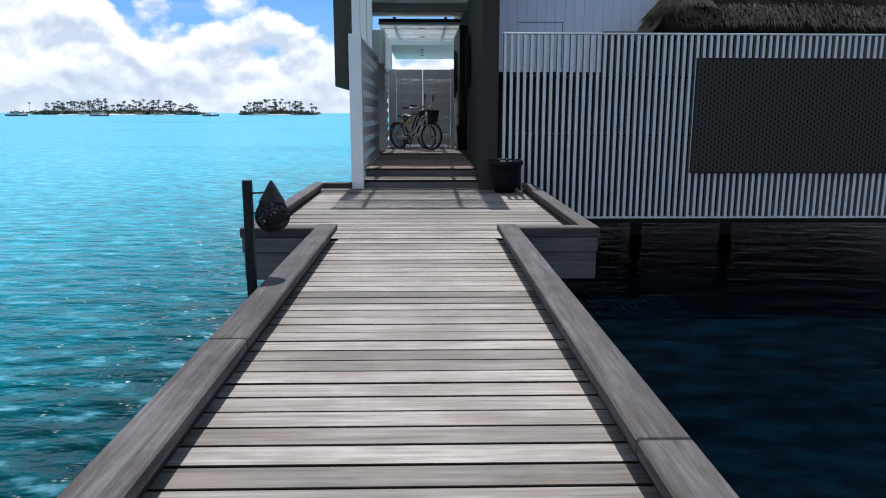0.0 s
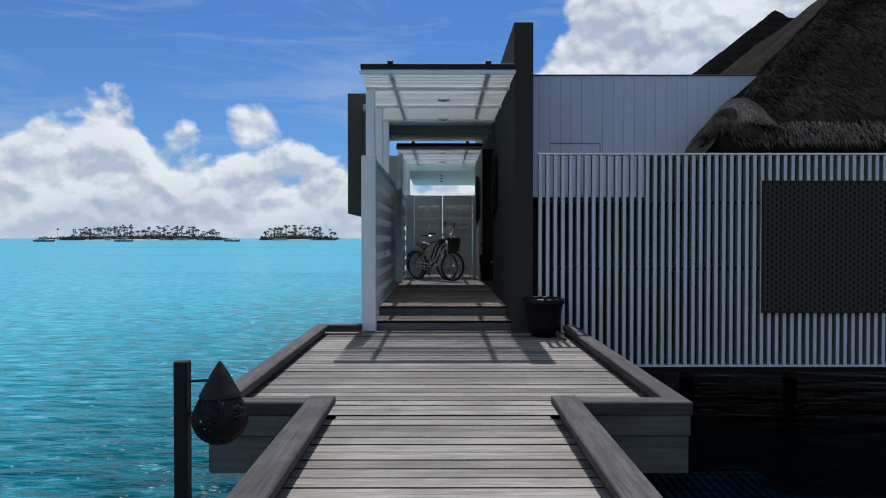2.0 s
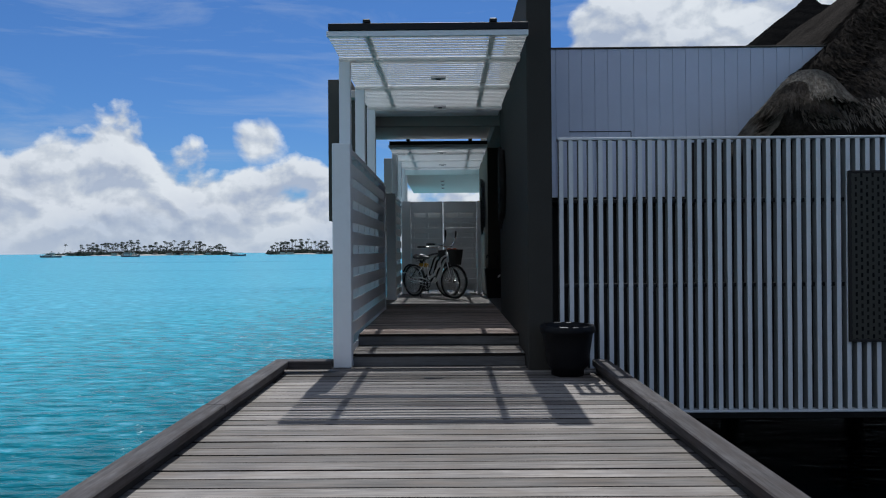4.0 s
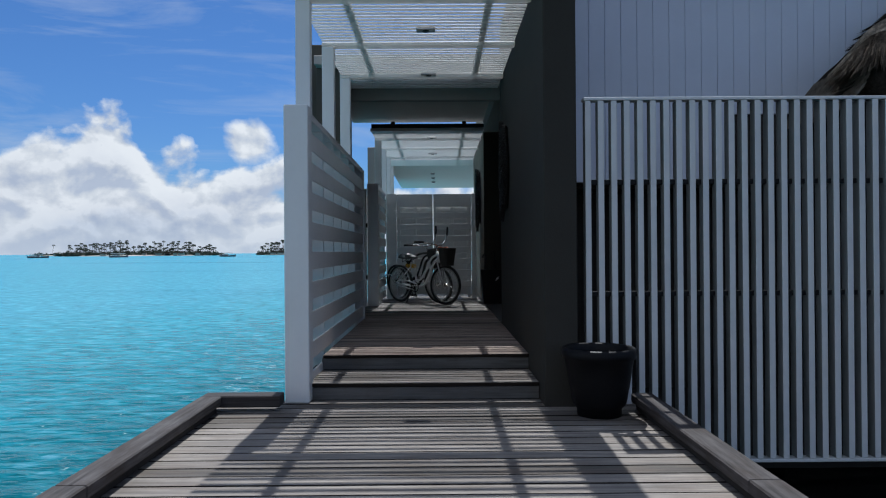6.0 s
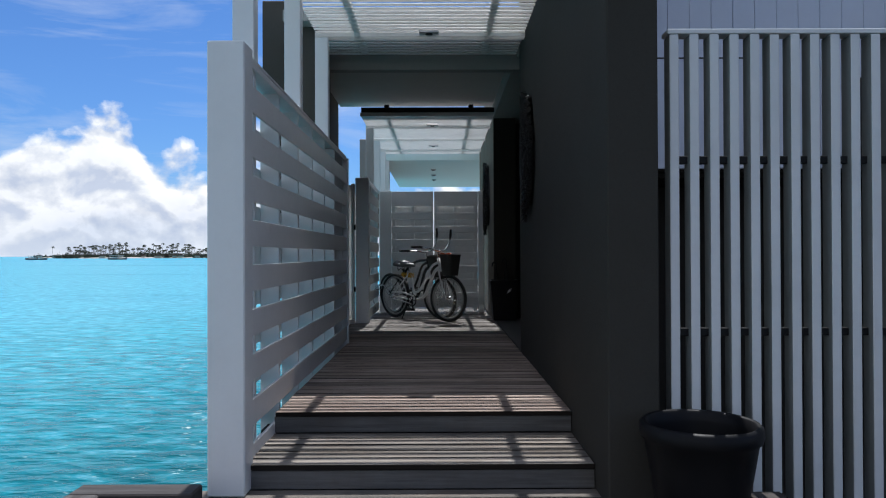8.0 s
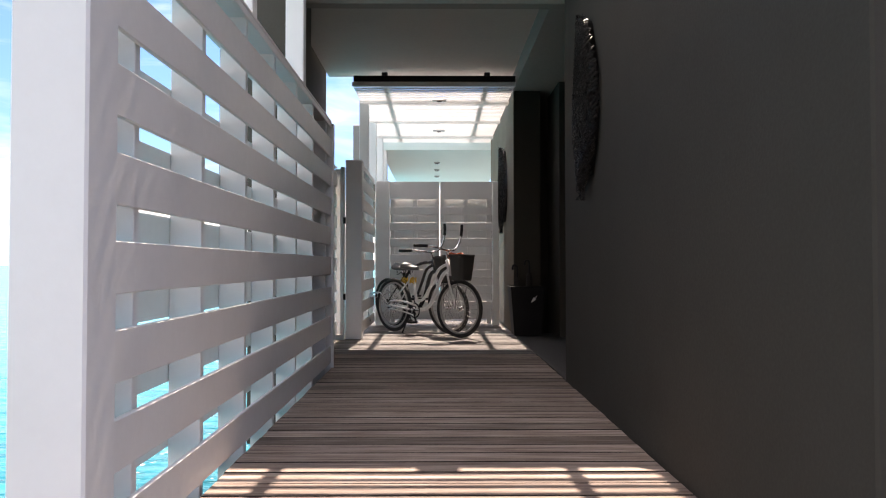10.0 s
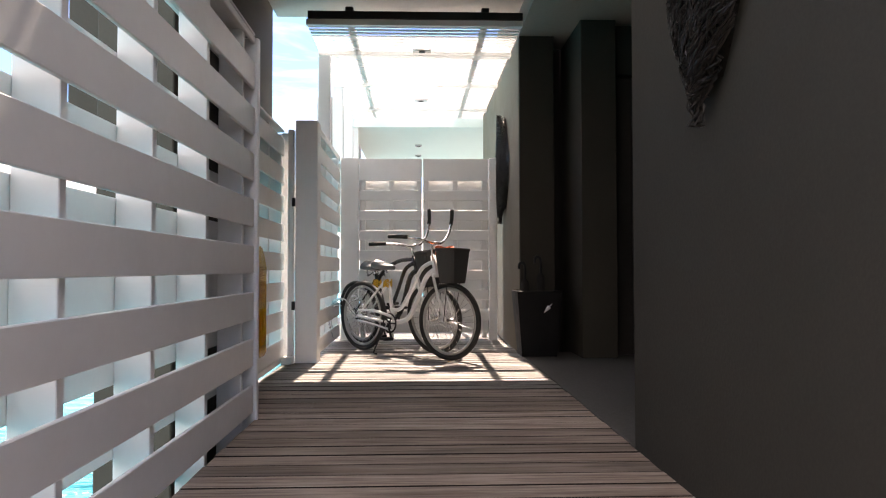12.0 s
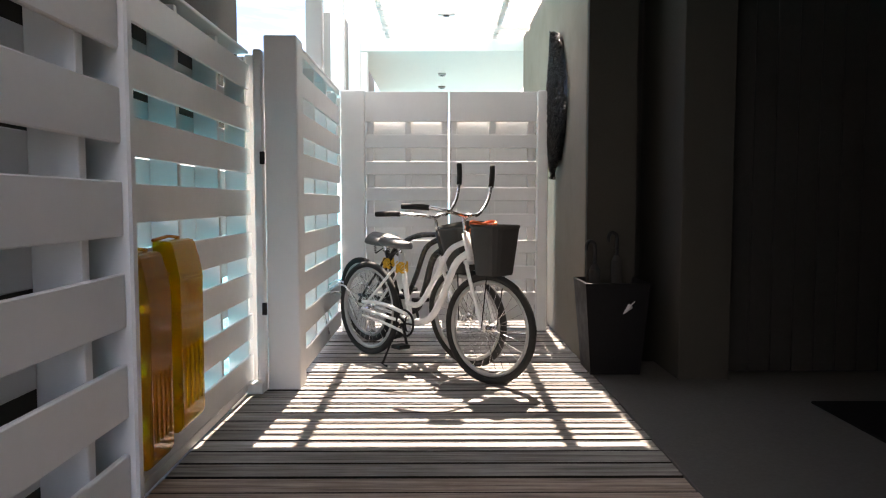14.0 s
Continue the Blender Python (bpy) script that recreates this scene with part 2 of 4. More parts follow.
ROOF_SLAT = slat_material("white_roof_slats", 0.42, (0.80, 0.79, 0.77))
CLEAR_SLAT = slat_material("translucent_white_slats", 0.45, (0.82, 0.82, 0.81))


# ---- mesh helpers ----
def part(name, bm, mat, parent=None, label="", smooth=False):
    me = bpy.data.meshes.new(name)
    bmesh.ops.recalc_face_normals(bm, faces=bm.faces)
    bm.to_mesh(me)
    bm.free()
    if mat:
        me.materials.append(mat)
    if smooth:
        me.polygons.foreach_set("use_smooth", [True] * len(me.polygons))
    ob = new(name, me)
    if parent:
        ob.parent = parent
    if label:
        ob["label"] = label
    return ob


def shared(name, ob, x=0, y=0, z=0, rx=0, ry=0, rz=0, parent=None):
    """Another object on the mesh of ob."""
    o = new(name, ob.data)
    o.matrix_basis = pose(x, y, z, rx, ry, rz)
    o.parent = parent
    return o


def box(bm, x0, x1, y0, y1, z0, z1, bevel=0.0):
    made = bmesh.ops.create_cube(bm, size=1.0)["verts"]
    for v in made:
        v.co = Vector((x0 + (v.co.x + 0.5) * (x1 - x0), y0 + (v.co.y + 0.5) * (y1 - y0), z0 + (v.co.z + 0.5) * (z1 - z0)))
    if bevel:
        edges = {e for v in made for e in v.link_edges}
        bmesh.ops.bevel(bm, geom=list(edges), offset=bevel, segments=1, affect="EDGES")
    return made


def block(name, mat, x0, x1, y0, y1, z0, z1, bevel=0.004, parent=None, label=""):
    bm = bmesh.new()
    box(bm, x0, x1, y0, y1, z0, z1, bevel)
    return part(name, bm, mat, parent, label)


def tube(bm, points, r, sides=8, closed=False, ends=None):
    """A round bar along points; ends: the radius at the far end."""
    pts = [Vector(p) for p in points]
    n = len(pts)
    rings = []
    up = Vector((0.13, 0.21, 0.97))
    for i, p in enumerate(pts):
        a, b = (pts[i - 1] if i or closed else p), (pts[(i + 1) % n] if i < n - 1 or closed else p)
        d = (b - a).normalized()
        s = d.cross(up)
        if s.length < 0.05:
            s = d.cross(Vector((1, 0, 0)))
        s.normalize()
        u = s.cross(d)
        k = r if ends is None else r + (ends - r) * i / (n - 1)
        rings.append([bm.verts.new(p + (s * math.cos(2 * math.pi * j / sides) + u * math.sin(2 * math.pi * j / sides)) * k) for j in range(sides)])
    for i in range(n if closed else n - 1):
        a, b = rings[i], rings[(i + 1) % n]
        for j in range(sides):
            bm.faces.new((a[j], a[(j + 1) % sides], b[(j + 1) % sides], b[j]))
    if not closed:
        bm.faces.new(rings[0][::-1])
        bm.faces.new(rings[-1])


def lathe(bm, profile, sides=32, m=None):
    m = m or Matrix.Identity(4)
    rings = [[bm.verts.new(m @ Vector((r * math.cos(2 * math.pi * j / sides), r * math.sin(2 * math.pi * j / sides), z))) for j in range(sides)] for r, z in profile]
    for a, b in zip(rings, rings[1:]):
        for j in range(sides):
            bm.faces.new((a[j], a[(j + 1) % sides], b[(j + 1) % sides], b[j]))
    bm.faces.new(rings[0][::-1])
    bm.faces.new(rings[-1])


def smooth_line(points, steps=6):
    """Points on a smooth curve through the given ones."""
    p = [Vector(v) for v in points]
    out = []
    for i in range(len(p) - 1):
        a, b, c, d = p[max(i - 1, 0)], p[i], p[i + 1], p[min(i + 2, len(p) - 1)]
        for k in range(steps):
            s = k / steps
            out.append(0.5 * (2 * b + (c - a) * s + (2 * a - 5 * b + 4 * c - d) * s * s + (3 * b - a - 3 * c + d) * s ** 3))
    return out + [p[-1]]


def holder(name, label, category, x=0, y=0, z=0, group="", kind=""):
    ob = new(name)
    ob.location = (x, y, z)
    ob.empty_display_size = 0.1
    return tagged(ob, label, category, group, kind)


# ---- water ----
def water_material():
    m, t, p = material("lagoon_water")
    pos = place(t, (1, 1, 1), world=True)
    sep = t.nodes.new("ShaderNodeSeparateXYZ")
    t.links.new(pos, sep.inputs[0])
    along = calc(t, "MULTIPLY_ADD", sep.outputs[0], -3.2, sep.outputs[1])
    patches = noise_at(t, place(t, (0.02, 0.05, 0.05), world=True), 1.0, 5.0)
    # runs from the shaded water beside the villa out to the pale shallows
    shoal_shade = calc(t, "ADD", calc(t, "MULTIPLY", along, 0.0088), calc(t, "MULTIPLY_ADD", patches, 0.16, -0.08))
    # the near-black low end paints the villa's shade into the water colour
    col = ramp(t, shoal_shade, [(0.03, (0.0002, 0.002, 0.004)), (0.075, (0.0006, 0.020, 0.027)), (0.13, (0.0008, 0.034, 0.041)), (0.19, (0.0014, 0.082, 0.104)), (0.36, (0.010, 0.185, 0.24)), (0.62, (0.030, 0.275, 0.345)), (0.95, (0.055, 0.31, 0.40))])
    reef = noise_at(t, place(t, (0.006, 0.03, 0.05), world=True), 1.0, 3.0)
    col = mix(t, calc(t, "MULTIPLY", ramp(t, reef, [(0.56, 0.0), (0.64, 1.0)]), 0.4), col, (0.01, 0.17, 0.24))
    # lit and dark sides of the wavelets, multiplied into the base colour
    ripple_light = noise_at(t, place(t, (1.0, 1.9, 1), world=True), 1.7, 3.6, 0.56)
    col = mix(t, ramp(t, shoal_shade, [(0.10, 1.0), (0.24, 0.45)]), col, ramp(t, ripple_light, [(0.32, 0.38), (0.46, 0.8), (0.56, 1.35), (0.68, 2.1)]), "MULTIPLY")
    # pale sky glints on the crests, painted as colour
    col = mix(t, calc(t, "MULTIPLY", ramp(t, ripple_light, [(0.60, 0.0), (0.72, 1.0)]), ramp(t, shoal_shade, [(0.06, 0.0), (0.14, 0.5)])), col, (0.16, 0.36, 0.46))
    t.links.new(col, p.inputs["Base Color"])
    p.inputs["Roughness"].default_value = 0.27
    # reflection is cut near the villa so that the painted shade stays dark
    t.links.new(ramp(t, shoal_shade, [(0.035, 0.015), (0.075, 0.07), (0.14, 0.09), (0.5, 0.22), (1.0, 0.10)]), p.inputs["Specular IOR Level"])
    p.inputs["IOR"].default_value = 1.33
    swell = noise_at(t, place(t, (0.55, 1.5, 1), world=True), 1.2, 3.0, 0.5)
    chop = noise_at(t, place(t, (1.2, 2.1, 1), world=True), 2.0, 2.6, 0.55)
    calm = ramp(t, shoal_shade, [(0.03, 0.10), (0.075, 0.5), (0.12, 1.0), (0.35, 0.9), (0.65, 0.5)])
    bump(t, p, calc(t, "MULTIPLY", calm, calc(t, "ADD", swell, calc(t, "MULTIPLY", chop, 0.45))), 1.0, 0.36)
    return m


WATER_Z = -1.6
bm = bmesh.new()
box(bm, -4500, 4500, -600, 4600, WATER_Z - 3, WATER_Z)
tagged(part("water", bm, water_material()), "turquoise lagoon water with small ripples, ripple light and villa shade painted in", "water", kind="structure")


# ---- pier and platform ----
PITCH = 0.163
PIER_L, PIER_R = -0.80, 0.845
PLAT_L, PLAT_R = -1.59, 1.71
PLAT_Y0, PLAT_Y1 = 7.70, 12.75


def plank_mesh(name, mat, length, width, thick, parent):
    bm = bmesh.new()
    box(bm, -length / 2, length / 2, -width / 2, width / 2, -thick, 0, 0.003)
    bm.normal_update()
    # top face in the wood, sides and bevels in the dark edge colour
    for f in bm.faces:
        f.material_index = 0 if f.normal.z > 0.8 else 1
    ob = part(name, bm, mat, parent)
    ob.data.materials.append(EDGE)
    return ob


def decking(parent, mat, x0, x1, y0, y1, z, gap=0.0135, thick=0.03):
    n = max(1, round((y1 - y0) / PITCH))
    step = (y1 - y0) / n
    first = plank_mesh("plank", mat, x1 - x0, step - gap, thick, parent)
    for i in range(n):
        ob = first if i == 0 else shared("plank", first, parent=parent)
        ob.location = ((x0 + x1) / 2 + random.uniform(-0.004, 0.004), y0 + (i + 0.5) * step, z + random.uniform(-0.0025, 0.0015))
        ob.rotation_euler = (random.uniform(-0.006, 0.006), 0, random.uniform(-0.0012, 0.0012))


pier = block("pier", DARK, PIER_L - 0.05, PIER_R + 0.05, -4.0, PLAT_Y0 - 0.02, -0.24, -0.13)
tagged(pier, "weathered grey timber pier deck over the water", "pier", kind="structure")
platform = block("platform", DARK, PLAT_L - 0.115, PLAT_R + 0.115, PLAT_Y0 + 0.03, PLAT_Y1 + 0.1, -0.24, -0.13)
tagged(platform, "wider weathered timber landing before the villa entrance", "deck", kind="structure")

for x in (PIER_L + 0.12, 0.02, PIER_R - 0.12):
    block("joist", DARK, x - 0.025, x + 0.025, -4.0, PLAT_Y0 - 0.03, -0.128, -0.034, 0.0, pier)
for x in (PLAT_L + 0.1, -0.7, 0.09, 0.88, PLAT_R - 0.1):
    block("joist", DARK, x - 0.025, x + 0.025, PLAT_Y0 + 0.04, PLAT_Y1 + 0.09, -0.128, -0.034, 0.0, platform)


def kerb(name, along_y, a0, a1, b0, b1, z0, z1, label="weathered grey timber kerb along the deck edge"):
    ob = block(name, KERB if along_y else KERB_X, *((b0, b1, a0, a1) if along_y else (a0, a1, b0, b1)), z0, z1, 0.009)
    return tagged(ob, label, "kerb", group="deck kerbs", kind="structure")


KERB_Z = 0.155
for x0, x1, ends in ((PIER_L - 0.2, PIER_L, (-4.0, 0.5, 4.02, PLAT_Y0 + 0.126)), (PIER_R, PIER_R + 0.2, (-4.0, -0.6, 2.85, PLAT_Y0 + 0.126))):
    for y0, y1 in ((a, b - 0.006) for a, b in zip(ends, ends[1:])):
        kerb("kerb", True, y0, y1, x0, x1, 0.088, KERB_Z)
    rail = block("kerb_bearer", DARK, x0 + 0.05, x1 - 0.05, -4.0, PLAT_Y0 - 0.06, 0.004, 0.085)
    tagged(rail, "dark timber bearer under the deck kerb", "bearer", kind="structure")
    rail = block("pier_fascia", FASCIA, x0 + 0.03, x1 - 0.03, -4.0, PLAT_Y0 - 0.06, -0.34, -0.04)
    tagged(rail, "grey timber beam along the pier edge", "beam", kind="structure")
# platform kerbs: two short ones in front, one along each side, one behind
kerb("kerb", False, PLAT_L - 0.17, PIER_L - 0.203, PLAT_Y0 - 0.05, PLAT_Y0 + 0.12, 0.04, 0.14)
kerb("kerb", False, PIER_R + 0.203, PLAT_R + 0.17, PLAT_Y0 - 0.05, PLAT_Y0 + 0.12, 0.04, 0.14)
for x0, x1 in ((PLAT_L - 0.17, PLAT_L), (PLAT_R, PLAT_R + 0.17)):
    kerb("kerb", True, PLAT_Y0 + 0.123, 10.2, x0, x1, 0.062, 0.138)
    kerb("kerb", True, 10.206, 12.40, x0, x1, 0.062, 0.136)
for x0, x1 in ((PLAT_L - 0.15, PLAT_L - 0.035), (PLAT_R + 0.035, PLAT_R + 0.15)):
    rail = block("kerb_bearer", DARK, x0, x1, PLAT_Y0 + 0.13, 12.38, 0.004, 0.059)
    tagged(rail, "dark timber bearer under the deck kerb", "bearer", kind="structure")
kerb("kerb", False, PLAT_L - 0.17, -1.12, 12.403, 12.57, 0.04, 0.134)
for x0, x1 in ((PLAT_L - 0.155, PIER_L - 0.205), (PIER_R + 0.205, PLAT_R + 0.155)):
    face = holder("deck_fascia", "grey timber fascia of two boards under the deck edge", "fascia", kind="structure")
    block("board", FASCIA, x0, x1, PLAT_Y0 - 0.035, PLAT_Y0, -0.115, 0.037, 0.004, face)
    block("board", FASCIA, x0 + 0.03, x1 - 0.01, PLAT_Y0 - 0.02, PLAT_Y0 + 0.015, -0.40, -0.12, 0.004, face)
for x0, x1 in ((PLAT_L - 0.155, PLAT_L - 0.12), (PLAT_R + 0.12, PLAT_R + 0.155)):
    face = holder("deck_fascia", "grey timber fascia of two boards under the deck edge", "fascia", kind="structure")
    block("board", FASCIA, x0, x1, PLAT_Y0 + 0.003, 12.56, -0.115, 0.037, 0.004, face)
    block("board", FASCIA, x0 + 0.005, x1 - 0.005, PLAT_Y0 + 0.02, 12.55, -0.40, -0.12, 0.004, face)

# piles under deck and house
for x, y in [(-0.6, -2), (0.8, -2), (-0.6, 2.5), (0.8, 2.5), (-0.6, 6.5), (0.8, 6.5), (-1.3, 11.8), (1.5, 11.8), (3.2, 17.5), (5.2, 17.5), (7.4, 17.5),
             (-1.0, 16.0), (-1.0, 20.0), (1.0, 20.0)]:
    bm = bmesh.new()
    lathe(bm, [(0.14, WATER_Z - 1.5), (0.14, -0.2), (0.15, -0.2)], 20)
    ob = part("pile", bm, CONCRETE, smooth=False)
    ob.location = (x, y, 0)
    tagged(ob, "round concrete pile standing in the water", "pile", group="piles", kind="structure")

# ---- steps and walkway ----
WALK_L, WALK_R, FLOOR = -1.0, 1.04, 0.285
steps = block("steps", DARK, WALK_L + 0.03, WALK_R, 12.905, 13.60, -0.2, 0.045)
tagged(steps, "two weathered timber steps up to the walkway", "steps", kind="structure")
block("riser", FASCIA, WALK_L + 0.02, WALK_R - 0.004, 12.877, 12.902, 0.0, 0.107, 0.003, steps)
block("riser", FASCIA, WALK_L + 0.02, WALK_R - 0.004, 13.612, 13.637, 0.145, 0.253, 0.003, steps)
walkway = block("walkway", DARK, -1.08, WALK_R + 0.0, 13.64, 17.40, -0.2, FLOOR - 0.13)
landing = tagged(block("landing", DARK, -1.46, WALK_R + 0.0, 17.404, 24.0, -0.2, FLOOR - 0.13), "grey timber landing where the bicycles stand", "deck", kind="structure")
tagged(walkway, "brown timber boardwalk between the fence and the villa wall", "walkway", kind="structure")

for x in (-0.9, -0.3, 0.35, 0.95):
    block("joist", DARK, x - 0.025, x + 0.025, 13.645, 17.40, FLOOR - 0.128, FLOOR - 0.034, 0.0, walkway)
    block("joist", DARK, x - 0.025, x + 0.025, 17.41, 23.9, FLOOR - 0.128, FLOOR - 0.034, 0.0, landing)

# ---- right wall, fin and alcove ----
tagged(block("wall_east", STUCCO, 1.04, 1.314, 12.55, 16.67, -0.3, 4.42, 0.008), "dark grey rendered villa wall beside the walkway", "wall", kind="structure")
tagged(block("wall_alcove_side", STUCCO, 1.318, 3.4, 16.40, 16.66, -0.3, 4.30, 0.004), "dark grey rendered wall of the entrance alcove", "wall", kind="structure")
tagged(block("wall_east_back", LIT_RENDER, 1.05, 1.42, 20.693, 24.74, -0.3, 4.30, 0.008), "rendered wall beside the bicycles, lightened to beige-grey for its lit face", "wall", kind="structure")
# end of the same wall, left in the dark render as its unlit side
tagged(block("wall_alcove_return", STUCCO, 1.053, 1.42, 20.64, 20.69, -0.3, 4.30, 0.004), "dark grey rendered end of the wall at the alcove", "wall", kind="structure")
tagged(block("wall_alcove_slot", DARK, 1.423, 1.587, 21.15, 21.3, -0.3, 4.2, 0.003), "dark recess in the entrance alcove", "wall", kind="structure")
tagged(block("wall_alcove_pier", STUCCO, 1.59, 1.94, 20.13, 21.1, -0.3, 4.2, 0.006), "dark grey rendered pier beside the door", "wall", kind="structure")
tagged(block("wall_alcove_east", STUCCO, 3.404, 3.6, 16.4, 21.2, -0.3, 4.2, 0.004), "dark grey rendered end wall of the alcove", "wall", kind="structure")
tagged(block("wall_over_door", STUCCO, 1.943, 3.4, 20.3, 20.7, 3.12, 4.2, 0.004), "dark grey rendered wall over the door", "wall", kind="structure")
tagged(block("ceiling_alcove", PANEL, 1.044, 3.4, 16.67, 21.1, 3.62, 3.9, 0.004), "grey ceiling of the entrance alcove", "ceiling", kind="structure")
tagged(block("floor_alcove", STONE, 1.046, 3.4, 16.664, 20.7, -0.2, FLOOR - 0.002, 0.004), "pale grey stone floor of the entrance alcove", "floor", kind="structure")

# ---- roofs over the walkway ----
tagged(block("ceiling_slab", SOFFIT, -1.52, 1.3, 16.36, 20.8, 3.85, 3.97, 0.006), "warm grey solid ceiling slab over the walkway", "ceiling", kind="structure")
tagged(block("ceiling_beam", PANEL, -1.52, 1.3, 16.97, 17.10, 3.48, 3.846, 0.006), "grey beam at the edge of the ceiling slab", "beam", kind="structure")
tagged(block("wall_side_panel", PANEL_DARK, -1.92, -1.523, 17.10, 20.6, 1.86, 4.33, 0.008), "grey hanging side panel of the entrance roof", "wall panel", kind="structure")
tagged(block("wall_column", PANEL_DARK, -1.52, -1.165, 16.55, 17.37, -0.2, 3.846, 0.006), "dark warm-grey rendered column behind the end of the fence", "column", kind="structure")
tagged(block("ceiling_far_slab", FAR_WHITE, -1.10, 1.4, 24.75, 31.0, 3.46, 3.68, 0.006), "white ceiling slab of the far walkway", "ceiling", kind="structure")
# added out of view: a pale surface that bounces light up to the far ceiling
tagged(block("far_walkway", LANDING, -1.46, 3.0, 24.004, 34.0, -0.2, FLOOR, 0.004), "pale deck added unseen beyond the white screen to bounce light", "walkway", kind="structure")


def pergola(y0, y1, posts, z, mat, x0=-1.13, x1=1.035):
    th = holder("pergola", "white steel pergola roof of slats over the walkway", "pergola", 0, 0, 0, group="walkway pergolas")
    for y in posts:
        block("post", BEAM, x0, x0 + 0.135, y - 0.05, y + 0.05, 2.548, z - 0.048, 0.006, th)
        block("beam", mat, x0, x1, y - 0.06, y + 0.06, z - 0.046, z - 0.003, 0.006, th)
    n = round((y1 - y0) / 0.1)
    bm = bmesh.new()
    box(bm, x0 + 0.005, x1 - 0.005, -0.024, 0.024, 0, 0.012, 0.003)
    first = part("slat", bm, mat, th)
    for i in range(n):
        ob = first if i == 0 else shared("slat", first, parent=th)
        ob.location = (0, y0 + 0.06 + i * 0.1, z)
    for x in (-0.70, 0.66):
        block("purlin", BEAM, x - 0.035, x + 0.035, y0, y1, z + 0.014, z + 0.06, 0.004, th)
    block("edge_strip", BEAM, x0, x1, y0 - 0.045, y0 - 0.005, z - 0.012, z + 0.048, 0.004, th)
    block("gutter", BLACK, x0 + 0.02, x1 + 0.0, y0 - 0.06, y0 + 0.01, z + 0.051, z + 0.125, 0.004, th, "black metal front edge")
    for x in (-0.70, 0.66):
        block("bracket", BLACK, x - 0.04, x + 0.04, y0 - 0.05, y0 + 0.03, z + 0.128, z + 0.175, 0.01, th, "small black bracket")
    return th


pergola(12.33, 16.95, (13.20, 14.68, 16.14), 3.64, ROOF_SLAT)
pergola(20.3, 24.70, (21.20, 22.56, 24.0), 3.60, CLEAR_SLAT)

# ---- fences ----
def fence(name, label, y0, y1, x_in, x_out, z0, z1, bays, pitch=0.269, gap=0.108, base=0.488, open_top=False):
    """Boards along y on both faces of deep battens, staggered, so that the outer ones stand behind the gaps of the inner ones."""
    th = holder(name, label, "fence", x_in, y0, 0, group="white slatted fences")
    L = y1 - y0
    t = 0.02
    def board(x0, x1, za, zb):
        block("board", WHITE, x0 - x_in, x1 - x_in, 0.002, L - 0.002, za, zb, 0.004, th)
    inner, outer = [], []
    k0 = math.floor((z0 - base) / pitch) - 1
    for k in range(k0, 12):
        gb = base + k * pitch
        lo, hi = max(gb + gap, z0), min(gb + pitch, z1)
        if not open_top and gb + 2 * pitch > z1 + 0.02 and hi > lo:
            hi = z1 if hi > z1 - 0.12 else hi
        if hi - lo > 0.03:
            inner.append((lo, hi))
        lo, hi = max(gb - 0.021, z0), min(gb + gap + 0.017, z1)
        if hi - lo > 0.05:
            outer.append((lo, hi))
    for lo, hi in inner:
        board(x_in - t, x_in, lo, hi)
    for lo, hi in outer:
        board(x_out, x_out + t, lo, hi)
    for y in bays:
        block("batten", WHITE, x_out + t + 0.001 - x_in, -t - 0.001, y - y0, y - y0 + 0.042, z0, z1 - 0.02, 0.003, th)
    block("cap", WHITE, x_out - x_in, 0.0, 0.004, L - 0.004, z1 + 0.002, z1 + 0.022, 0.004, th)
    return th


def fence_post(x0, x1, y0, y1, z0, z1, label="square white painted fence post"):
    ob = block("fence_post", WHITE, x0, x1, y0, y1, z0, z1, 0.008)
    return tagged(ob, label, "post", group="fence posts")


fence_post(-1.155, -0.945, 12.745, 12.93, 0.0, 2.555)
fence("slatted_fence", "white painted slatted timber fence beside the walkway", 12.935, 17.38, -0.975, -1.15, 0.02, 2.52, (13.16, 13.83, 14.51, 15.15, 15.83, 16.50, 17.17))
fence_post(-1.13, -0.955, 17.385, 17.43, 0.15, 2.52, "slim white end post of the fence")
shell_fence = fence("slatted_fence", "white slatted fence section with yellow plastic shells hung on it", 17.45, 19.98, -1.28, -1.455, 0.30, 2.45, (17.47, 18.09, 18.72, 19.35, 19.93), base=0.502, open_top=True)
block("base_board", WHITE, -0.02, -0.001, 0.002, 2.528, FLOOR + 0.001, 0.339, 0.003, shell_fence)
gate_post = fence_post(-1.165, -0.955, 19.885, 20.09, FLOOR - 0.03, 2.555)
block("stile", WHITE, -0.03, 0.045, 2.531, 2.571, FLOOR + 0.001, 2.45, 0.004, shell_fence)
fence_post(-1.225, -1.170, 19.845, 19.92, FLOOR - 0.03, 2.46, "slim white gate post")
for z in (0.82, 1.78):
    block("hinge", BLACK, -1.185, -1.155, 19.826, 19.843, z - 0.04, z + 0.04, 0.003, gate_post, "small black hinge")
stop = block("gate_stop", WHITE, -1.27, -1.17, 19.76, 19.842, FLOOR, FLOOR + 0.07, 0.006)
tagged(stop, "low white block on the deck at the gate post", "gate stop")
fence("slatted_fence", "white slatted fence section beside the bicycles", 20.095, 21.99, -0.975, -1.15, 0.34, 2.52, (20.12, 20.73, 21.33, 21.93), open_top=True)
fence_post(-0.972, -0.745, 22.0, 22.12, FLOOR - 0.03, 2.535)
fence_post(0.865, 0.965, 22.0, 22.12, FLOOR - 0.03, 2.535)


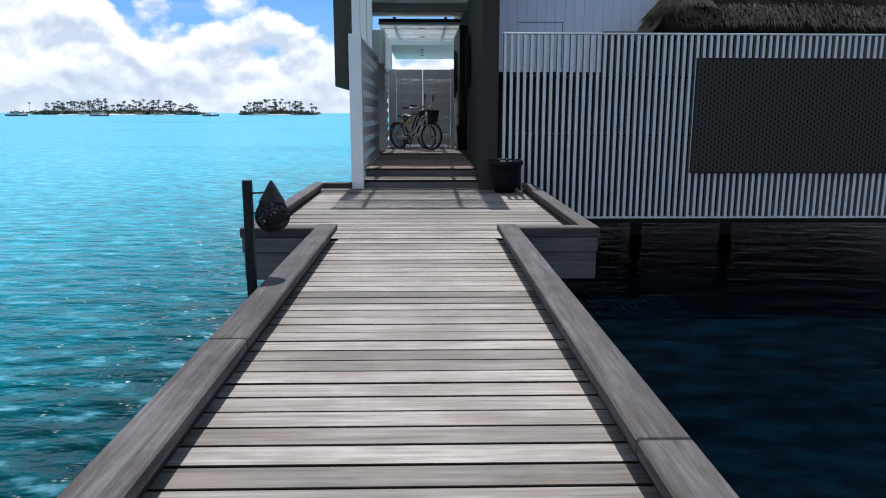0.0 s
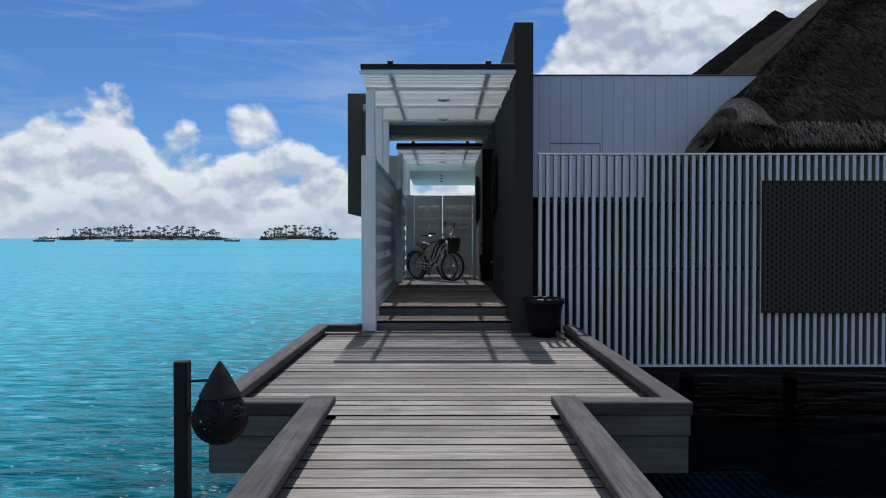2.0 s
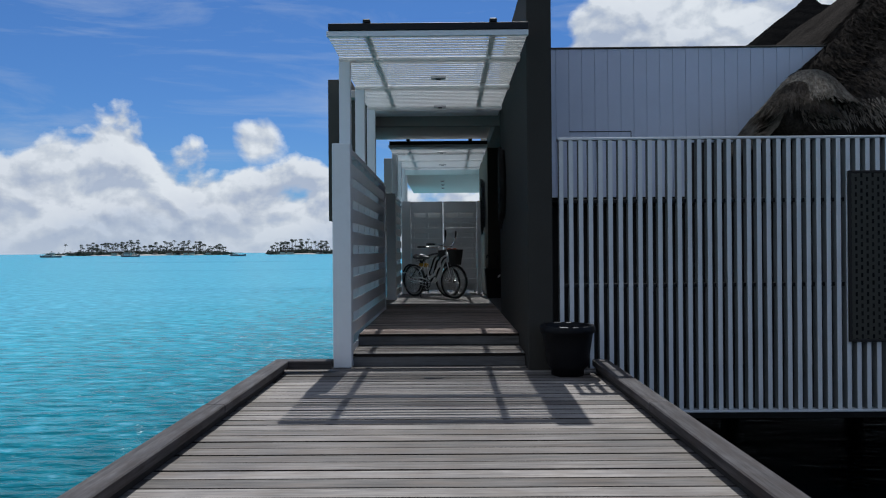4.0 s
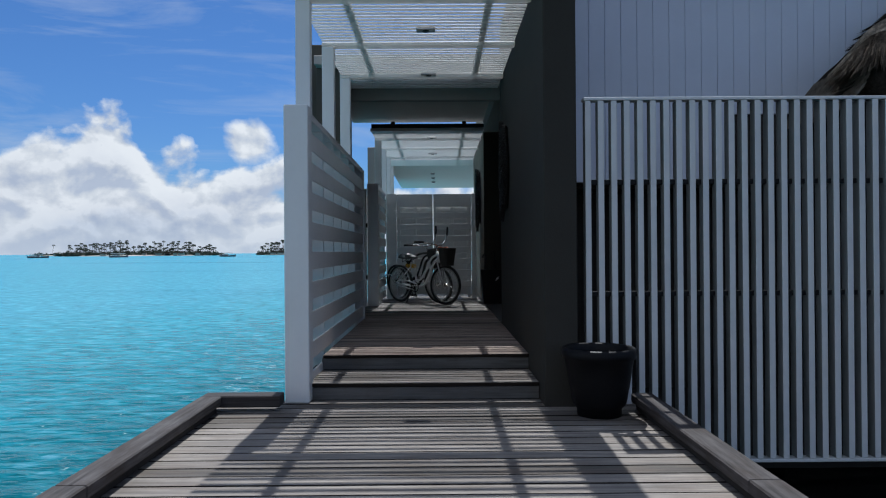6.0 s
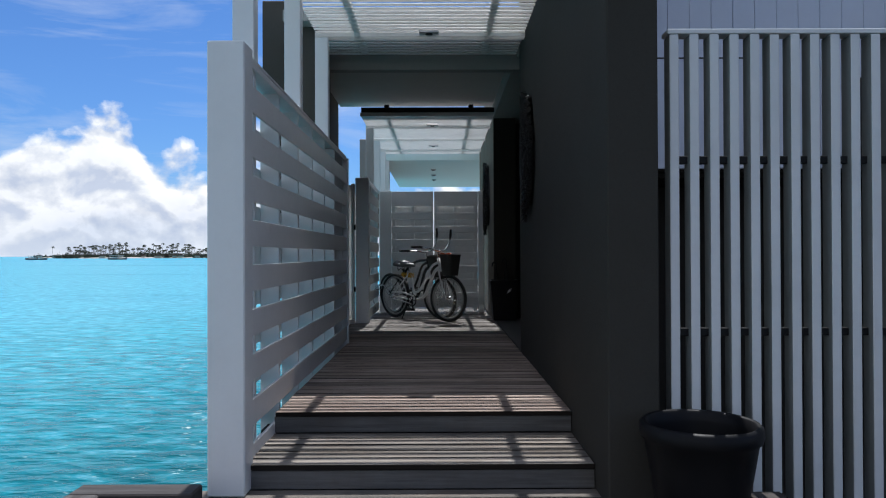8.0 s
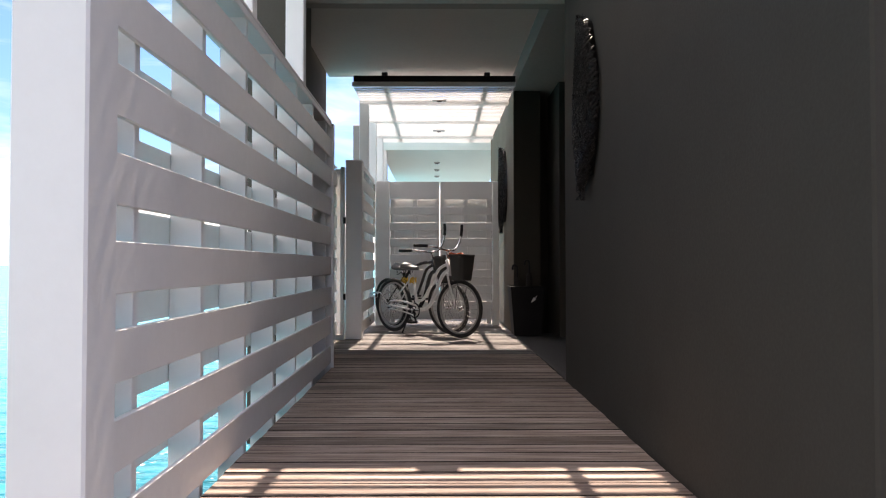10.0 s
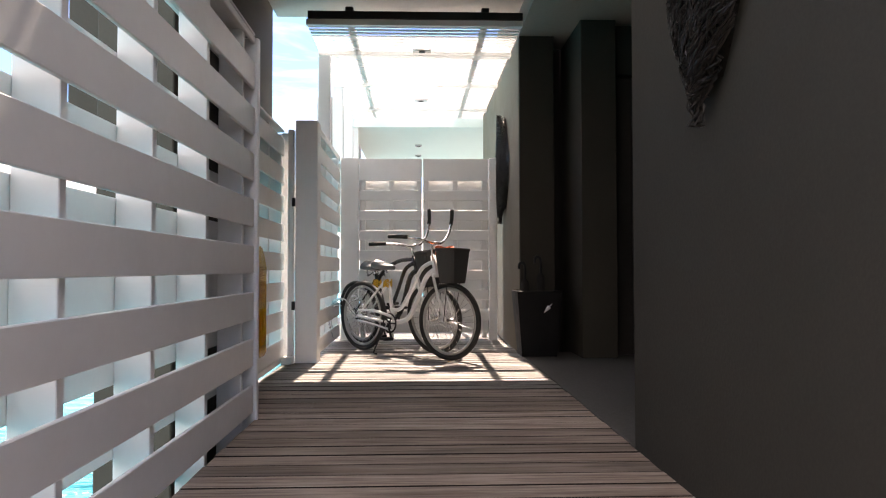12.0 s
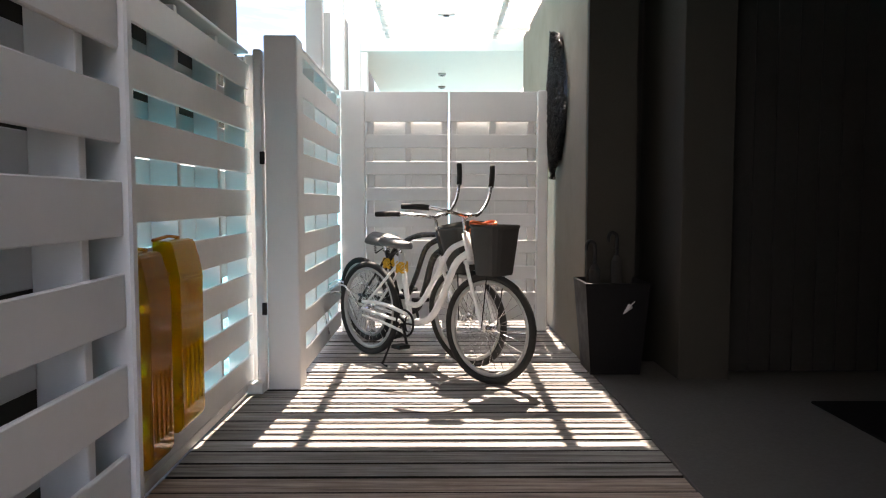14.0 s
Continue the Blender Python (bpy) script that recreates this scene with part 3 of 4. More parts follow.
def cross_fence(x0, x1, y):
    th = holder("slatted_fence", "white slatted timber screen closing the walkway end", "fence", x0, y, 0, group="white slatted fences")
    W = x1 - x0
    tops = [2.525] + [2.129 - 0.246 * k for k in range(8)]
    for k, zt in enumerate(tops):
        zb = 2.249 if k == 0 else zt - 0.126
        if zb > FLOOR + 0.03:
            for a, b in ((0.002, 0.775), (0.789, W - 0.002)):
                block("board", WHITE, a, b, 0.0, 0.026, zb, zt, 0.005, th)
        za = zb - 0.16
        if za > FLOOR:
            for a, b in ((0.002, 0.775), (0.789, W - 0.002)):
                block("board", WHITE, a, b, 0.094, 0.12, za, zb + 0.03, 0.005, th)
    for x in (0.05, 0.40, 0.745, 0.83, 1.19, 1.55):
        block("batten", WHITE, x - 0.028, x + 0.028, 0.029, 0.091, FLOOR + 0.02, 2.49, 0.004, th)
    return th


cross_fence(-0.742, 0.862, 22.01)

# ---- slat screen of the villa ----
def slat_screen():
    th = holder("slat_screen", "white vertical slat screen along the villa over the water", "screen", 1.40, 12.62, 0)
    bm = bmesh.new()
    box(bm, 0, 0.05, 0, 0.10, -0.47, 2.545, 0.004)
    bm.normal_update()
    # both side faces take the darker grey, the front stays white
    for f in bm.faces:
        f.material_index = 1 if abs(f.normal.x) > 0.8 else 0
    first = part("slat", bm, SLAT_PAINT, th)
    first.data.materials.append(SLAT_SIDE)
    for i in range(74):
        ob = first if i == 0 else shared("slat", first, parent=th)
        ob.location = (i * 0.11, random.uniform(-0.004, 0.004), 0)
        ob.rotation_euler = (0, random.uniform(-0.0008, 0.0008), 0)
    block("top_rail", SLAT_PAINT, -0.01, 8.15, 0.0, 0.11, 2.548, 2.575, 0.004, th)
    block("bottom_rail", SLAT_PAINT, -0.01, 8.15, 0.0, 0.11, -0.50, -0.473, 0.004, th)
    for z in (0.92, 1.865):
        block("rail", BLACK, 0.004, 8.15, 0.045, 0.085, z - 0.021, z + 0.021, 0.003, th, "dark metal rail running through the slats")


slat_screen()

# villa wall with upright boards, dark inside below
villa = holder("villa_wall", "white upright boarded villa wall under the thatch", "wall", 1.325, 14.68, 0, kind="structure")
for i in range(25):
    if i in (0, 12):
        bm = bmesh.new()
        box(bm, 0, 0.179, 0, 0.04, 2.06 if i == 0 else 2.82, 4.14, 0.003)
        first = part("board", bm, SIDING, villa)
        first.location.x = i * 0.182
    else:
        shared("board", first, i * 0.182, 0, 0, parent=villa)
block("coping", PANEL_DARK, -0.01, 4.55, -0.02, 0.12, 4.143, 4.162, 0.004, villa)
block("hatch_line", BLACK, 0.545, 1.415, -0.003, 0.0, 2.974, 2.986, 0.0, villa, "thin dark seam of a hatch")
block("hatch_line", BLACK, 1.405, 1.417, -0.003, 0.0, 2.13, 2.973, 0.0, villa, "thin dark seam of a hatch")
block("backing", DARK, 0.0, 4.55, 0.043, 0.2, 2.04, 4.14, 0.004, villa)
# dark-coloured wall, ceiling and end wall stand in for the shadowed void here
tagged(block("wall_villa_low", DARK, 1.325, 9.6, 15.6, 15.8, -0.6, 1.99, 0.004), "dark wall added for the shadowed void behind the slat screen", "wall", kind="structure")
# runs on unseen to y = 36 to keep the sun off the water below
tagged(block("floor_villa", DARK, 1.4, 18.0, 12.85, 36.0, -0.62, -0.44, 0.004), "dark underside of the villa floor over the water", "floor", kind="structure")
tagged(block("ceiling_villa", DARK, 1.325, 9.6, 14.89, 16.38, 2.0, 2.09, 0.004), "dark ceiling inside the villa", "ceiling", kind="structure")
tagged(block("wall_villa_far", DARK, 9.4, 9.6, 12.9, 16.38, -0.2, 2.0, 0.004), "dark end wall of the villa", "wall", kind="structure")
tagged(block("wall_villa_back", STUCCO, 1.43, 9.6, 21.35, 21.6, -0.4, 4.1, 0.004), "grey rear wall of the villa", "wall", kind="structure")


# ---- more materials ----
def thatch_material(name, dark, light):
    m, t, p = material(name)
    a = noise_at(t, place(t, (9, 9, 2.0), world=True), 3.0, 6.0, 0.7)
    b = noise_at(t, place(t, (1, 1, 1), world=True), 0.9, 4.0)
    rows = t.nodes.new("ShaderNodeTexWave")
    rows.bands_direction = "Z"
    rows.inputs["Scale"].default_value, rows.inputs["Distortion"].default_value, rows.inputs["Detail"].default_value = 0.9, 6.0, 4.0
    t.links.new(place(t, (1, 1, 1), world=True), rows.inputs["Vector"])
    col = mix(t, ramp(t, a, [(0.3, 0.0), (0.75, 1.0)]), dark, light)
    col = mix(t, calc(t, "MULTIPLY", ramp(t, b, [(0.4, 0.0), (0.7, 1.0)]), 0.5), col, tuple(v * 0.5 for v in dark))
    t.links.new(col, p.inputs["Base Color"])
    p.inputs["Roughness"].default_value = 1.0
    p.inputs["Specular IOR Level"].default_value = 0.0
    bump(t, p, calc(t, "ADD", a, calc(t, "MULTIPLY", rows.outputs["Fac"], 0.5)), 1.0, 0.06)
    return m


def weave_material():
    m, t, p = material("dark_woven_rattan")
    br = t.nodes.new("ShaderNodeTexBrick")
    br.inputs["Scale"].default_value = 1.0
    br.inputs["Brick Width"].default_value, br.inputs["Row Height"].default_value, br.inputs["Mortar Size"].default_value = 0.085, 0.062, 0.02
    br.inputs["Color1"].default_value = (0.003, 0.004, 0.004, 1)
    br.inputs["Color2"].default_value = (0.014, 0.014, 0.012, 1)
    br.inputs["Mortar"].default_value = (0.055, 0.053, 0.044, 1)
    src = t.nodes.new("ShaderNodeNewGeometry").outputs["Position"]
    sep = t.nodes.new("ShaderNodeSeparateXYZ")
    com = t.nodes.new("ShaderNodeCombineXYZ")
    t.links.new(src, sep.inputs[0])
    t.links.new(sep.outputs[2], com.inputs[0])
    t.links.new(sep.outputs[0], com.inputs[1])
    t.links.new(com.outputs[0], br.inputs["Vector"])
    t.links.new(br.outputs["Color"], p.inputs["Base Color"])
    p.inputs["Roughness"].default_value = 0.8
    p.inputs["Specular IOR Level"].default_value = 0.12
    bump(t, p, br.outputs["Fac"], 1.0, 0.012)
    return m


def plastic(name, col):
    m, t, p = material(name)
    n = noise_at(t, place(t, (1, 1, 1), world=True), 9.0, 4.0)
    t.links.new(mix(t, ramp(t, n, [(0.35, 0.0), (0.7, 0.5)]), col, tuple(v * 0.6 for v in col)), p.inputs["Base Color"])
    p.inputs["Roughness"].default_value, p.inputs["Transmission Weight"].default_value, p.inputs["IOR"].default_value = 0.08, 0.7, 1.2
    return m


THATCH = thatch_material("weathered_palm_thatch", (0.016, 0.014, 0.012), (0.068, 0.058, 0.050))
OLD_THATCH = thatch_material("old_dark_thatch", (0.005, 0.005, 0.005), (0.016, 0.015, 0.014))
REED = thatch_material("pale_cut_thatch", (0.14, 0.12, 0.10), (0.42, 0.37, 0.31))
HIP_REED = thatch_material("brown_fibre_thatch", (0.05, 0.042, 0.035), (0.24, 0.20, 0.16))
PALE_REED = thatch_material("pale_frayed_thatch", (0.12, 0.105, 0.09), (0.62, 0.55, 0.46))
RATTAN = weave_material()
CHROME = paint("brushed_metal", (0.7, 0.7, 0.7), 0.25, 0.15, (0.6, 0.6, 0.6), 0.05, 40.0, 1.0)
RUBBER = paint("tyre_rubber", (0.016, 0.016, 0.015), 0.8, 0.4, (2.0, 1.9, 1.7), 0.3, 60.0)
RIM = paint("grey_rim_metal", (0.42, 0.41, 0.39), 0.4, 0.3, (0.5, 0.5, 0.5), 0.1, 40.0, 0.3)
BIKE_WHITE = paint("white_bicycle_enamel", (0.86, 0.86, 0.85), 0.25, 0.12, (0.6, 0.58, 0.54), 0.03)
BIKE_BLACK = paint("black_bicycle_enamel", (0.02, 0.02, 0.02), 0.25, 0.2, (1.5, 1.5, 1.5), 0.03)
SADDLE = paint("worn_black_vinyl", (0.10, 0.10, 0.10), 0.45, 0.5, (2.2, 2.1, 2.0), 0.2, 30.0)
BASKET = paint("dark_mesh_basket", (0.045, 0.043, 0.04), 0.7, 0.3, (1.5, 1.5, 1.4), 0.6, 160.0)
ORANGE = paint("orange_cord", (0.55, 0.09, 0.01), 0.5, 0.2)
YELLOW = paint("yellow_cord", (0.75, 0.42, 0.02), 0.5, 0.2)
SHELL_A = plastic("clear_amber_plastic", (0.88, 0.44, 0.03))
SHELL_B = plastic("clear_yellow_plastic", (1.0, 0.66, 0.02))
SHELL_C = plastic("clear_orange_plastic", (0.92, 0.24, 0.01))
TWIG = paint("dark_twigs", (0.009, 0.008, 0.007), 0.3, 0.3, (2.0, 1.9, 1.7), 0.4, gloss=0.2)
SAND = paint("island_sand", (0.48, 0.44, 0.37), 0.9, 0.3)
LEAF = paint("palm_leaf", (0.022, 0.036, 0.016), 0.7, 0.5, (0.5, 0.5, 0.5), 0.2, 0.4)
BARK = paint("palm_bark", (0.05, 0.045, 0.038), 0.9, 0.3)
HULL = paint("boat_paint", (0.10, 0.11, 0.13), 0.5, 0.2)
BOAT_ROOF = paint("boat_roof_paint", (0.6, 0.6, 0.58), 0.5, 0.2)
STEEL = paint("satin_light_metal", (0.5, 0.5, 0.5), 0.35, 0.2, (0.6, 0.6, 0.6), 0.05, 40.0, 0.8)


# ---- thatched roofs ----
def thatch_roof(label, cx, cy, cz, rise=0.8, size=7.0, length=13.0, trim=True, mat=None):
    """A hipped thatch roof whose near corner is (cx, cy, cz)."""
    th = holder("thatched_roof", label, "roof", cx, cy, cz, group="thatched roofs")
    bm = bmesh.new()
    rng = random.Random(int(cx * 100))
    n = 46
    def height(x, y):
        d = min(x, y, length - x, 2 * size - y)
        lump = 0.05 * noise.noise(Vector((x * 1.3 + cx, y * 1.3 + cy, 0.3))) + 0.03 * noise.noise(Vector((x * 5 + cx, y * 5, 0.7)))
        hip = 0.10 * math.exp(-((x - y) / 0.28) ** 2)
        return d * rise - 0.28 * math.exp(-d / 0.22) + lump + hip
    def axis(total):
        near = [0.0, 0.06, 0.14, 0.24, 0.36, 0.5]
        m = [v + 0.5 for v in np.linspace(0.12, total - 1.0, n)]
        return near + m + [total - v for v in (0.36, 0.24, 0.14, 0.06, 0.0)]
    xs, ys = axis(length), axis(2 * size)
    grid = [[bm.verts.new((x, y, height(x, y))) for y in ys] for x in xs]
    for i in range(len(xs) - 1):
        for j in range(len(ys) - 1):
            bm.faces.new((grid[i][j], grid[i + 1][j], grid[i + 1][j + 1], grid[i][j + 1]))
    # underside
    low = [bm.verts.new(p) for p in ((0.25, 0.25, -0.42), (length - 0.25, 0.25, -0.42), (length - 0.25, 2 * size - 0.25, -0.42), (0.25, 2 * size - 0.25, -0.42))]
    bm.faces.new(low)
    edge = [grid[i][0] for i in range(len(xs))]
    for a, b in zip(edge, edge[1:]):
        bm.faces.new((a, b, low[1] if b is edge[-1] else low[0])) if b is edge[-1] else bm.faces.new((a, b, low[0]))
    edge = [grid[0][j] for j in range(len(ys))]
    for a, b in zip(edge, edge[1:]):
        bm.faces.new((a, b, low[0] if b is not edge[-1] else low[3]))
    part("thatch", bm, mat or THATCH, th, smooth=True)
    if not trim:
        return th
    # loose reeds along the eaves and on the round hip end
    bm = bmesh.new()
    def reed(p, d, l, w):
        d = d.normalized()
        s = d.cross(Vector((rng.uniform(-1, 1), rng.uniform(-1, 1), 0.4))).normalized() * w
        q = p + d * l
        a, b, c = bm.verts.new(p - s), bm.verts.new(p + s), bm.verts.new(q)
        bm.faces.new((a, b, c))
    for _ in range(5200):
        x = rng.uniform(0.2, 8.0)
        y = rng.uniform(-0.02, 0.22)
        reed(Vector((x, y, height(x, y + 0.02) + 0.02)), Vector((rng.uniform(-0.25, 0.25), -0.7, -0.9 + rng.uniform(-0.3, 0.3))), rng.uniform(0.07, 0.19), 0.008)
    for _ in range(1600):
        y = rng.uniform(0.1, 1.6)
        x = rng.uniform(-0.02, 0.22)
        reed(Vector((x, y, height(x, y) + 0.02)), Vector((-0.8, rng.uniform(-0.25, 0.25), -0.9)), rng.uniform(0.12, 0.3), 0.008)
    part("eave_reeds", bm, REED, th, "paler cut reed ends along the eave")
    bm = bmesh.new()
    for _ in range(5200):
        a = rng.uniform(0, 2 * math.pi)
        u = rng.random()
        r = 0.42 * math.sqrt(u)
        p = Vector((0.28 + r * math.cos(a) * 1.0, 0.22 + r * math.sin(a) * 0.55, -0.02 + 0.34 * (1 - u)))
        d = Vector((math.cos(a) * u * 0.8 - 0.35, math.sin(a) * u * 0.8 - 0.35, -1.0 + 0.5 * (1 - u)))
        reed(p, d, rng.uniform(0.12, 0.36), 0.009)
    part("hip_reeds", bm, HIP_REED, th)
    bm = bmesh.new()
    for _ in range(5200):
        s = rng.uniform(0.1, 6.5)
        k = rng.uniform(-0.28, 0.28)
        x, y = max(s + k, 0.03), max(s - k, 0.03)
        reed(Vector((x, y, height(x, y) + 0.02)), Vector((k * 3 - 0.5, -k * 3 - 0.5, -0.5)), rng.uniform(0.08, 0.2), 0.014)
    part("ridge_reeds", bm, THATCH, th)
    bm = bmesh.new()
    for _ in range(4200):
        a = rng.uniform(math.pi * 0.75, math.pi * 1.9)
        u = rng.uniform(0.05, 0.95)
        r = 0.5 * math.sqrt(u)
        p = Vector((0.50 + r * math.cos(a), 0.42 + r * math.sin(a) * 0.8, 0.10 + 0.42 * (1 - u)))
        reed(p, Vector((math.cos(a) * u - 0.1, math.sin(a) * u - 0.2, -0.9)), rng.uniform(0.1, 0.26), 0.008)
    part("hip_end", bm, PALE_REED, th, "paler ragged reed end of the hip")
    bm = bmesh.new()
    for _ in range(14000):
        x, y = rng.uniform(0.3, 8.0), rng.uniform(0.1, 4.2)
        if y < x:
            reed(Vector((x, y, height(x, y) + 0.03)), Vector((rng.uniform(-0.3, 0.3), -0.9, -0.62)), rng.uniform(0.08, 0.2), 0.014)
    part("slope_reeds", bm, THATCH, th)
    return th


thatch_roof("steep weathered palm thatch roof with ragged eaves", 4.20, 13.22, 3.05)
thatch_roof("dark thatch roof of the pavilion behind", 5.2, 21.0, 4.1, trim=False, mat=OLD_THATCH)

# ---- woven panel on the slat screen ----
wp = holder("woven_panel", "dark woven rattan panel fixed on the white slat screen", "panel", 4.60, 12.59, 0.28)
block("panel", RATTAN, 0.03, 4.55, 0.0, 0.024, 0.03, 1.87, 0.0, wp)
block("frame_bar", DARK, 0.0, 0.028, -0.004, 0.027, 0.0, 1.90, 0.003, wp)
block("frame_bar", DARK, 0.03, 4.55, -0.004, 0.027, 1.872, 1.90, 0.003, wp)
block("frame_bar", DARK, 0.03, 4.55, -0.004, 0.027, 0.0, 0.028, 0.003, wp)


# ---- lantern on its post ----
def lantern():
    th = holder("lantern_post", "black metal lantern with wire basket on a square post", "lantern", -1.128, 5.5, WATER_Z)
    block("post", BLACK, -0.03, 0.03, -0.03, 0.03, -1.2, 2.42, 0.005, th)
    for z in (2.33, 2.19):
        bm = bmesh.new()
        tube(bm, [(0.03, 0, z), (0.12, 0, z + 0.004)], 0.007, 6)
        part("arm", bm, BLACK, th)
    cx, z0 = 0.165, 2.055
    hood = bmesh.new()
    lathe(hood, [(0.004, z0 + 0.365), (0.03, z0 + 0.325), (0.060, z0 + 0.27), (0.084, z0 + 0.226), (0.090, z0 + 0.212), (0.08, z0 + 0.216), (0.004, z0 + 0.34)], 28, Matrix.Translation((cx, 0, 0)))
    part("hood", hood, BLACK, th)
    rng = random.Random(4)
    bm = bmesh.new()
    for i in range(105):
        ax = Vector((rng.gauss(0, 1), rng.gauss(0, 1), rng.gauss(0, 1))).normalized()
        u = ax.orthogonal().normalized()
        v = ax.cross(u)
        off = rng.uniform(-0.75, 0.75)
        k = math.sqrt(1 - off * off)
        pts = []
        for j in range(18):
            a = 2 * math.pi * j / 18
            q = (u * math.cos(a) + v * math.sin(a)) * k + ax * off
            r = 0.12 * (1 - 0.30 * max(0, q.z))
            pts.append((cx + q.x * r, q.y * r, z0 + 0.118 + q.z * (0.118 if q.z < 0 else 0.16)))
        tube(bm, pts, 0.0026, 4, closed=True)
    tagged(part("wire_basket", bm, BLACK, th, "tangled black wire basket"), kind="stuff")


lantern()


# ---- pot ----
def pot():
    th = holder("clay_pot", "large empty black glazed pot standing by the entrance", "pot", 1.42, 12.25, 0.0)
    bm = bmesh.new()
    lathe(bm, [(0.172, 0.0), (0.175, 0.06), (0.20, 0.08), (0.210, 0.10), (0.245, 0.30), (0.268, 0.44), (0.285, 0.452), (0.292, 0.475), (0.288, 0.515), (0.272, 0.53), (0.255, 0.522), (0.246, 0.47), (0.22, 0.25), (0.19, 0.13), (0.02, 0.12)], 44)
    part("body", bm, POT, th, smooth=True)
    bm = bmesh.new()
    lathe(bm, [(0.235, 0.36), (0.236, 0.375), (0.02, 0.37)], 30)
    part("soil", bm, DARK, th, "dark soil")


pot()


# ---- bicycles ----
def bicycle(frame_mat, label, tilt=0.0, fork_mat=None, arched=False):
    th = holder("bicycle", label, "bicycle", group="parked bicycles")
    R = 0.342

    def wheel(x, turn):
        hub = new("wheel")
        hub.empty_display_size = 0.05
        hub.parent = th
        hub.matrix_basis = Matrix.Translation((x, 0, R)) @ Matrix.Rotation(turn, 4, "Z")
        ring = lambda r, n=48: [(r * math.cos(2 * math.pi * i / n), 0, r * math.sin(2 * math.pi * i / n)) for i in range(n)]
        bm = bmesh.new()
        tube(bm, ring(R - 0.023), 0.023, 10, closed=True)
        part("tyre", bm, RUBBER, hub, smooth=True)
        bm = bmesh.new()
        tube(bm, ring(R - 0.056), 0.014, 8, closed=True)
        part("rim", bm, RIM, hub, smooth=True)
        bm = bmesh.new()
        for i in range(28):
            a = 2 * math.pi * i / 28
            b = a + (0.5 if i % 2 else -0.5)
            side = 0.028 if i % 4 < 2 else -0.028
            tube(bm, [(0.022 * math.cos(b), side, 0.022 * math.sin(b)), ((R - 0.07) * math.cos(a), 0, (R - 0.07) * math.sin(a))], 0.0016, 4)
        part("spokes", bm, CHROME, hub)
        bm = bmesh.new()
        lathe(bm, [(0.012, -0.05), (0.028, -0.03), (0.02, -0.01), (0.02, 0.01), (0.028, 0.03), (0.012, 0.05)], 14, Matrix.Rotation(radians(90), 4, "X"))
        part("hub", bm, CHROME, hub)

    steer = radians(6)
    wheel(0.0, 0.0)
    wheel(1.2, steer)
    bb = (0.47, 0, 0.29)
    bm = bmesh.new()
    tube(bm, smooth_line([(1.02, 0, 0.80), (0.90, 0, 0.72), (0.78, 0, 0.50), (0.66, 0, 0.34), bb]), 0.024, 10)
    tube(bm, smooth_line([(1.00, 0, 0.87), (0.84, 0, 0.80), (0.70, 0, 0.60), (0.56, 0, 0.43), (0.425, 0, 0.42)]), 0.019, 10)
    tube(bm, [bb, (0.36, 0, 0.76)], 0.019, 10)
    if arched:
        tube(bm, smooth_line([(0.375, 0, 0.68), (0.52, 0, 0.80), (0.76, 0, 0.885), (1.0, 0, 0.90)]), 0.019, 10)
    tube(bm, [(1.035, 0, 0.75), (0.985, 0, 0.92)], 0.024, 12)
    for s in (-1, 1):
        tube(bm, smooth_line([(0.47, s * 0.03, 0.29), (0.25, s * 0.06, 0.315), (0.0, s * 0.065, R)]), 0.012, 8)
        tube(bm, [(0.375, s * 0.03, 0.70), (0.0, s * 0.065, R)], 0.010, 8)
    part("frame", bm, frame_mat, th, smooth=True)
    bm = bmesh.new()
    c, sn = math.cos(steer), math.sin(steer)
    for s in (-1, 1):
        o = s * 0.058
        tube(bm, smooth_line([(1.04, s * 0.045, 0.745), (1.07 - o * sn, o * c, 0.66), (1.15 - o * sn, o * c, 0.45), (1.2 - o * sn, o * c, R)]), 0.013, 8)
    tube(bm, [(1.04, -0.055, 0.742), (1.04, 0.055, 0.742)], 0.017, 8)
    part("fork", bm, fork_mat or frame_mat, th, smooth=True)
    bm = bmesh.new()
    tube(bm, [(0.36, 0, 0.70), (0.338, 0, 0.80)], 0.014, 8)
    part("seat_post", bm, CHROME, th)
    # saddle
    seat_fit = Matrix.Translation((0.34, 0, 0.80)) @ Matrix.Diagonal((0.78, 0.78, 0.78, 1)) @ Matrix.Translation((-0.325, 0, -0.88))
    bm = bmesh.new()
    rings = []
    for i in range(13):
        u = i / 12
        x = 0.17 + 0.31 * u
        w = 0.125 * (1 - u) ** 0.75 + 0.022 + (0.0 if i else -0.05)
        h = 0.035 + 0.035 * (1 - u)
        rings.append([bm.verts.new((x, w * math.cos(2 * math.pi * j / 14), 0.895 + 0.04 * (1 - u) ** 2 + h * math.sin(2 * math.pi * j / 14) * (1.0 if j < 8 else 0.7))) for j in range(14)])
    for a, b in zip(rings, rings[1:]):
        for j in range(14):
            bm.faces.new((a[j], a[(j + 1) % 14], b[(j + 1) % 14], b[j]))
    bm.faces.new(rings[0][::-1])
    bm.faces.new(rings[-1])
    saddle = part("saddle", bm, SADDLE, th, "wide worn black saddle", smooth=True)
    saddle.matrix_basis = seat_fit
    bm = bmesh.new()
    for s in (-0.05, 0.05):
        tube(bm, [(0.235 + 0.012 * math.cos(k * 1.05), s + 0.012 * math.sin(k * 1.05), 0.80 + k * 0.0032) for k in range(26)], 0.003, 5)
    tube(bm, [(0.235, -0.05, 0.80), (0.33, 0, 0.86), (0.235, 0.05, 0.80)], 0.006, 6)
    springs = part("saddle_springs", bm, BLACK, th)
    springs.matrix_basis = seat_fit
